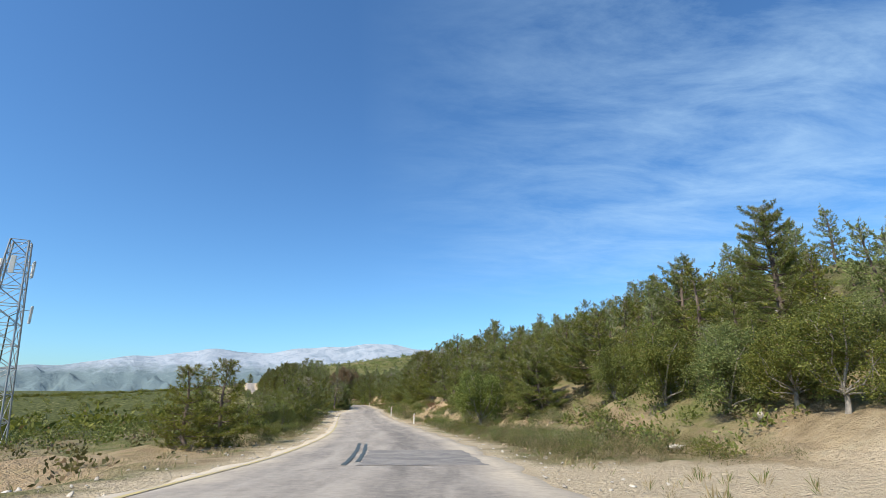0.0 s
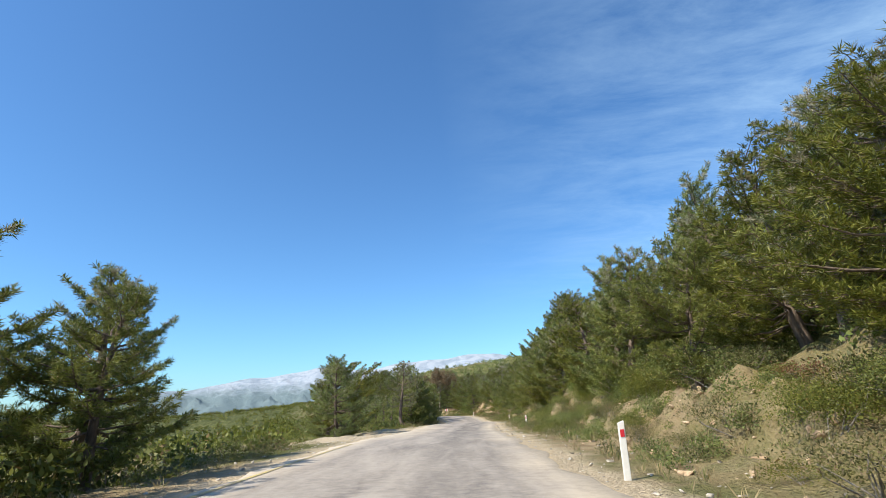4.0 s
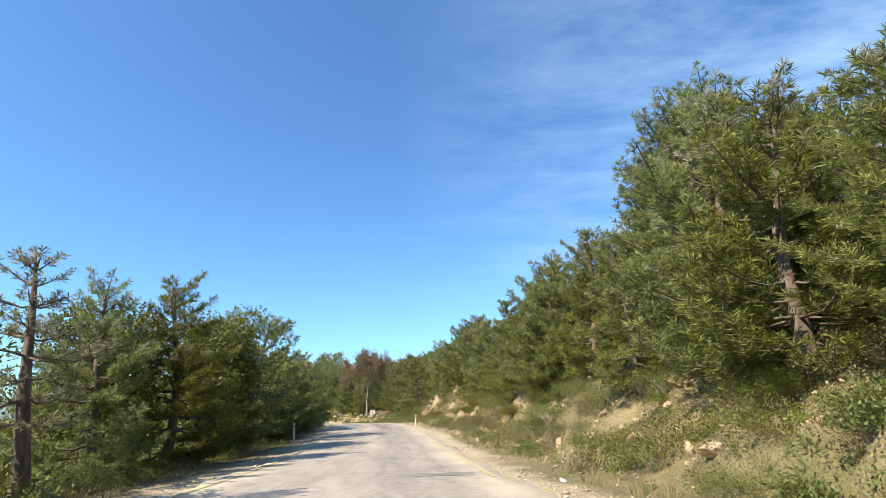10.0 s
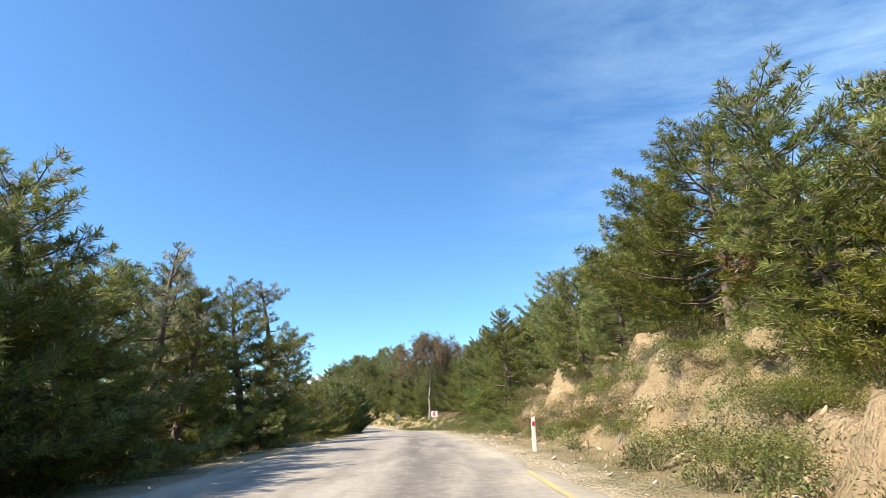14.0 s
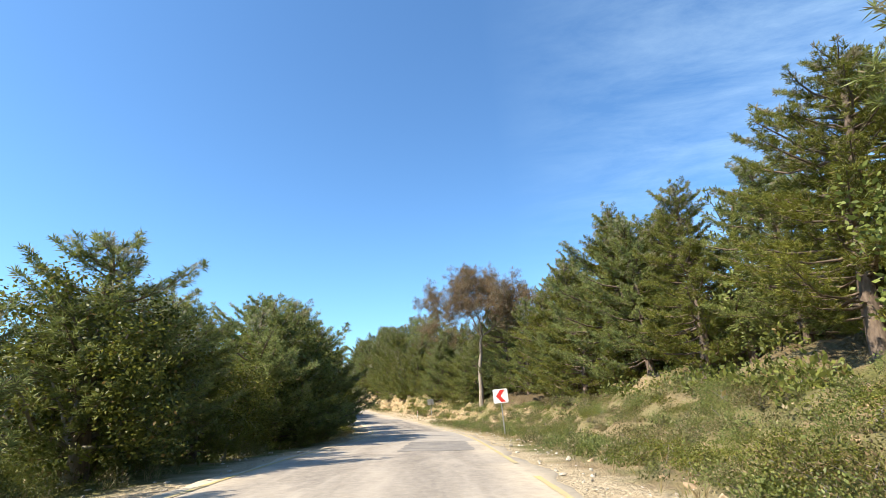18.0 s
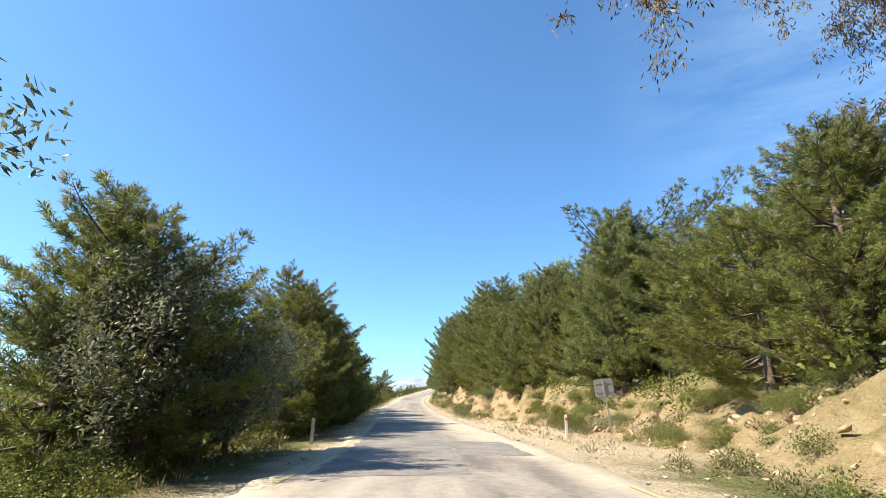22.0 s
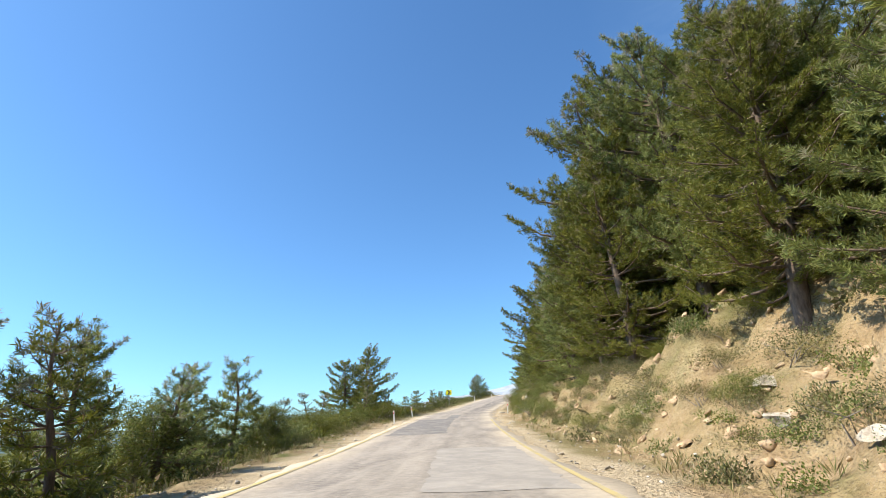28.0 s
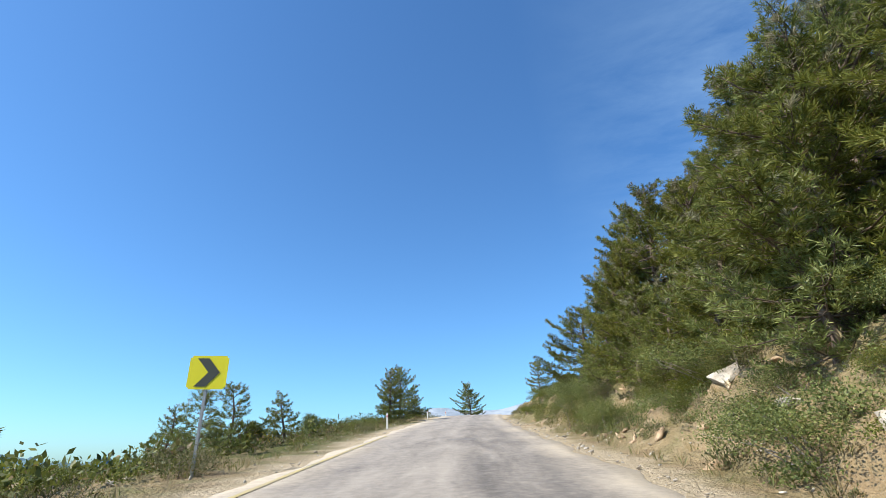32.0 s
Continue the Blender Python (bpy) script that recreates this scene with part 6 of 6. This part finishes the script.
BROOM = Kind([plant("broom_bush", shrub_meshes(75, 0.9, 1.2, 60, 14, 0.07, BLOOM), "broom bush in yellow flower at the verge", "shrub", "low bushes on the verge", "stem")], 0.95)
for s, d, tall in ((456, -7.2, 0.9), (459, -8.0, 0.8), (487, -8.2, 0.8)):
    BROOM.put(s, d, tall)


# ---- undergrowth, grass and stones that nobody could count ----
def clump_cloud(name, spots, size, blades, leaf, mat, label, seed, slim=0.5, up=0.25, squash=0.7):
    """Many small plants as one mesh: spots are s, d and a size factor."""
    r = np.random.RandomState(seed)
    s, d, f = np.array(spots).T
    x, y, _, _, _ = road_point(s, d)
    z = ground_level(x, y, (s, d))
    many = np.maximum(4, (blades * f ** 1.8).astype(int))
    n = int(many.sum())
    base = np.repeat(np.stack([x, y, z], 1), many, 0)
    f = np.repeat(f, many)
    e = unit(r.normal(size=(n, 3)))
    e[:, 2] = np.abs(e[:, 2])
    at = base + e * f[:, None] * size * (1, 1, squash * 1.5) * r.uniform(0.35, 1.0, (n, 1))
    way = unit(unit(r.normal(size=(n, 3))) + e * 0.5 + np.array([0, 0, up]))
    side = unit(np.cross(way, r.normal(size=(n, 3))))
    L = (leaf * f ** 0.3 * r.uniform(0.7, 1.3, n))[:, None]
    mid = at + way * L * 0.45
    v = np.stack([at, mid - side * L * slim * 0.5, at + way * L, mid + side * L * slim * 0.5], 1).reshape(-1, 3)
    me = mesh_of(name, v, np.arange(len(v)).reshape(-1, 4), mat)
    tone = 0.5 * np.repeat(r.uniform(0, 1, len(many)), many) + 0.5 * np.repeat(r.uniform(0, 1, n // 6 + 1), 6)[:n]
    float_layer(me, "tone", np.repeat(tone, 4))
    return tagged(new(name, me), label, "undergrowth", kind="stuff")


def scatter(n, s0, s1, d0, d1, seed, f0=0.6, f1=1.4, power=1.0, keep=None):
    r = np.random.RandomState(seed)
    s, d = r.uniform(s0, s1, n), d0 + (d1 - d0) * r.uniform(0, 1, n) ** power
    f = f0 + (f1 - f0) * r.uniform(0, 1, n) ** 1.6
    rows = np.stack([s, d, f], 1)
    if keep is not None:
        rows = rows[keep(rows)]
    return rows


def off_sand(rows):
    s, d = rows[:, 0], rows[:, 1]
    x, y, _, _, _ = road_point(s, d)
    sand, cut, litter, _ = zones(x, y, s, d)
    return (sand < 0.35) & (np.random.RandomState(7).uniform(0, 1, len(s)) > cut * 0.42) & (litter < 0.95)


clump_cloud("hillside_scrub", scatter(2600, -20, 560, 11, 46, 1, 0.7, 1.9, 1.3, off_sand), 0.75, 84, 0.18, OAK, "dense dark green scrub on the hillside", 1)
clump_cloud("hillside_scrub", scatter(1100, -20, 560, 9, 40, 2, 0.6, 1.5, 1.3, off_sand), 0.6, 66, 0.15, HEATH, "olive-brown scrub on the hillside", 2)
clump_cloud("hillside_scrub", scatter(500, -20, 560, 9.5, 30, 3, 0.6, 1.4, 1.2, off_sand), 0.6, 66, 0.14, FRESH, "yellow-green scrub on the hillside", 3)
clump_cloud("hillside_woods", scatter(6500, -60, 760, 38, 190, 4, 0.5, 1.6), 1.3, 40, 0.5, PINE, "dark pine woods high on the hill", 4, squash=0.9)
def in_groups(rows):
    """Low bushes stand in groups with bare soil between them."""
    x, y, _, _, _ = road_point(rows[:, 0], rows[:, 1])
    return off_sand(rows) & (waves(x, y, 5.5, 41) + 0.7 * waves(x, y, 2.2, 42) > np.where((rows[:, 0] > 230) & (rows[:, 0] < 287), -1.6, -0.35))


clump_cloud("bank_scrub", scatter(3800, 20, 540, 5.3, 12.5, 5, 0.4, 2.0, 1.0, in_groups), 0.27, 150, 0.070, HEATH, "low olive-green heath on the bank", 5, slim=0.36, up=0.7)
clump_cloud("bank_scrub", scatter(3400, 20, 540, 5.6, 12.5, 6, 0.4, 2.1, 1.0, in_groups), 0.30, 180, 0.056, OAK, "low dark green bushes on the bank", 6)
clump_cloud("bank_scrub", scatter(1900, 20, 540, 5.6, 11.5, 7, 0.4, 1.7, 1.0, in_groups), 0.27, 160, 0.050, FRESH, "low yellow-green plants on the bank", 7)
clump_cloud("verge_scrub", scatter(1800, 24, 540, -5.2, -9.5, 13, 0.4, 1.7, 1.3, off_sand), 0.36, 110, 0.065, HEATH, "low olive-green plants below the verge", 13, slim=0.28, up=0.7)
clump_cloud("verge_scrub", scatter(1200, 24, 540, -5.6, -10, 14, 0.4, 1.8, 1.2, off_sand), 0.40, 150, 0.05, OAK, "low dark green bushes below the verge", 14)
clump_cloud("field_heath", scatter(420, 12, 42, 5.2, 13, 15, 0.5, 1.8, 1.0, off_sand), 0.42, 150, 0.06, HEATH, "low olive heath beside the first bend", 15, slim=0.28, up=0.7)
clump_cloud("valley_scrub", scatter(3000, 34, 600, -7, -45, 8, 0.7, 1.9, 1.4, off_sand), 0.7, 70, 0.18, OAK, "dark green scrub below the road", 8)
clump_cloud("valley_scrub", scatter(1500, -60, 600, -6.4, -36, 9, 0.5, 1.3, 1.6, off_sand), 0.55, 40, 0.2, HEATH, "olive-green scrub below the road", 9)
clump_cloud("valley_woods", scatter(1700, -80, 900, -40, -420, 10, 0.8, 2.0, 1.6), 1.9, 40, 0.8, PINE, "dark woods in the valley", 10)
clump_cloud("dry_grass", scatter(2600, -10, 530, 4.7, 8.0, 11, 0.4, 1.3, 1.4, lambda a: np.sin(a[:, 0] * 0.21) + np.sin(a[:, 0] * 0.083) > -0.9), 0.10, 14, 0.24, STRAW, "dry yellow grass on the verge", 11, slim=0.07, up=1.4)
clump_cloud("dry_grass", scatter(2400, -10, 530, -4.9, -8.0, 12, 0.4, 1.3, 1.3, lambda a: (a[:, 0] < 84) | (a[:, 0] > 122)), 0.10, 14, 0.22, STRAW, "dry yellow grass on the verge", 12, slim=0.07, up=1.4)


def pebble_cloud(name, spots, size, mat, label, seed, sink=0.0):
    r = np.random.RandomState(seed)
    shapes = []
    for k in range(6):
        bm = bmesh.new()
        bmesh.ops.create_cube(bm, size=1.0)
        bmesh.ops.bevel(bm, geom=list(bm.edges), offset=r.uniform(0.12, 0.25), segments=1, affect="EDGES")
        v = np.array([x.co for x in bm.verts])
        for _ in range(6):
            e, h = unit(r.normal(size=3)), r.uniform(0.14, 0.36)
            v = v - np.maximum(v @ e - h, 0)[:, None] * e
        bmesh.ops.triangulate(bm, faces=list(bm.faces))
        turn = np.array(Euler(r.uniform(-0.9, 0.9, 3)).to_matrix())
        v = (v + r.normal(0, 0.03, v.shape)) * (1.25, 1.0, 0.62) @ turn
        shapes.append((v, np.array([[q.index for q in p.verts] for p in bm.faces])))
        bm.free()
    s, d, g = np.array(spots).T
    x, y, _, _, _ = road_point(s, d)
    z = ground_level(x, y, (s, d))
    vs, fs, n = [], [], 0
    for k in range(len(s)):
        v, f = shapes[k % 6]
        a = r.uniform(0, 6.28)
        c, q = math.cos(a), math.sin(a)
        w = v * size * g[k] * r.uniform(0.6, 1.4, 3)
        vs.append(np.stack([w[:, 0] * c - w[:, 1] * q + x[k], w[:, 0] * q + w[:, 1] * c + y[k], w[:, 2] + z[k] + (0.02 - sink * size) * g[k]], 1))
        fs.append(f + n)
        n += len(v)
    me = mesh_of(name, np.vstack(vs), np.vstack(fs), mat)
    return tagged(new(name, me), label, "stones", kind="stuff")


pebble_cloud("gravel", scatter(3200, -4, 520, 3.75, 6.6, 21, 0.3, 1.3, 1.5), 0.10, ROCK, "pale gravel and small stones on the verge", 21)
pebble_cloud("gravel", scatter(2400, -4, 520, -3.8, -7.5, 22, 0.3, 1.3, 1.5), 0.10, ROCK, "pale gravel and small stones on the verge", 22)
pebble_cloud("rubble", scatter(4200, 20, 530, 5.4, 11, 23, 0.25, 1.5), 0.17, BROWN_ROCK, "brown broken stones on the bank", 23)


def on_cut(rows):
    s, d = rows[:, 0], rows[:, 1]
    x, y, _, _, _ = road_point(s, d)
    return zones(x, y, s, d)[1] > 0.3


pebble_cloud("bank_rocks", scatter(9000, 40, 530, 5.4, 12.5, 25, 0.3, 1.7, 1.0, on_cut), 0.22, BROWN_ROCK, "brown rock faces broken out of the bank", 25, 0.12)
pebble_cloud("rubble", scatter(420, -20, 330, 20, 80, 24, 0.6, 2.2), 0.9, ROCK, "pale limestone boulders on the hillside", 24)


# shapes of plants that stand nowhere are taken out again
for kind in KINDS:
    for k, ob in enumerate(kind.shapes):
        if k not in kind.used:
            for child in list(ob.children):
                bpy.data.objects.remove(child)
            bpy.data.objects.remove(ob)
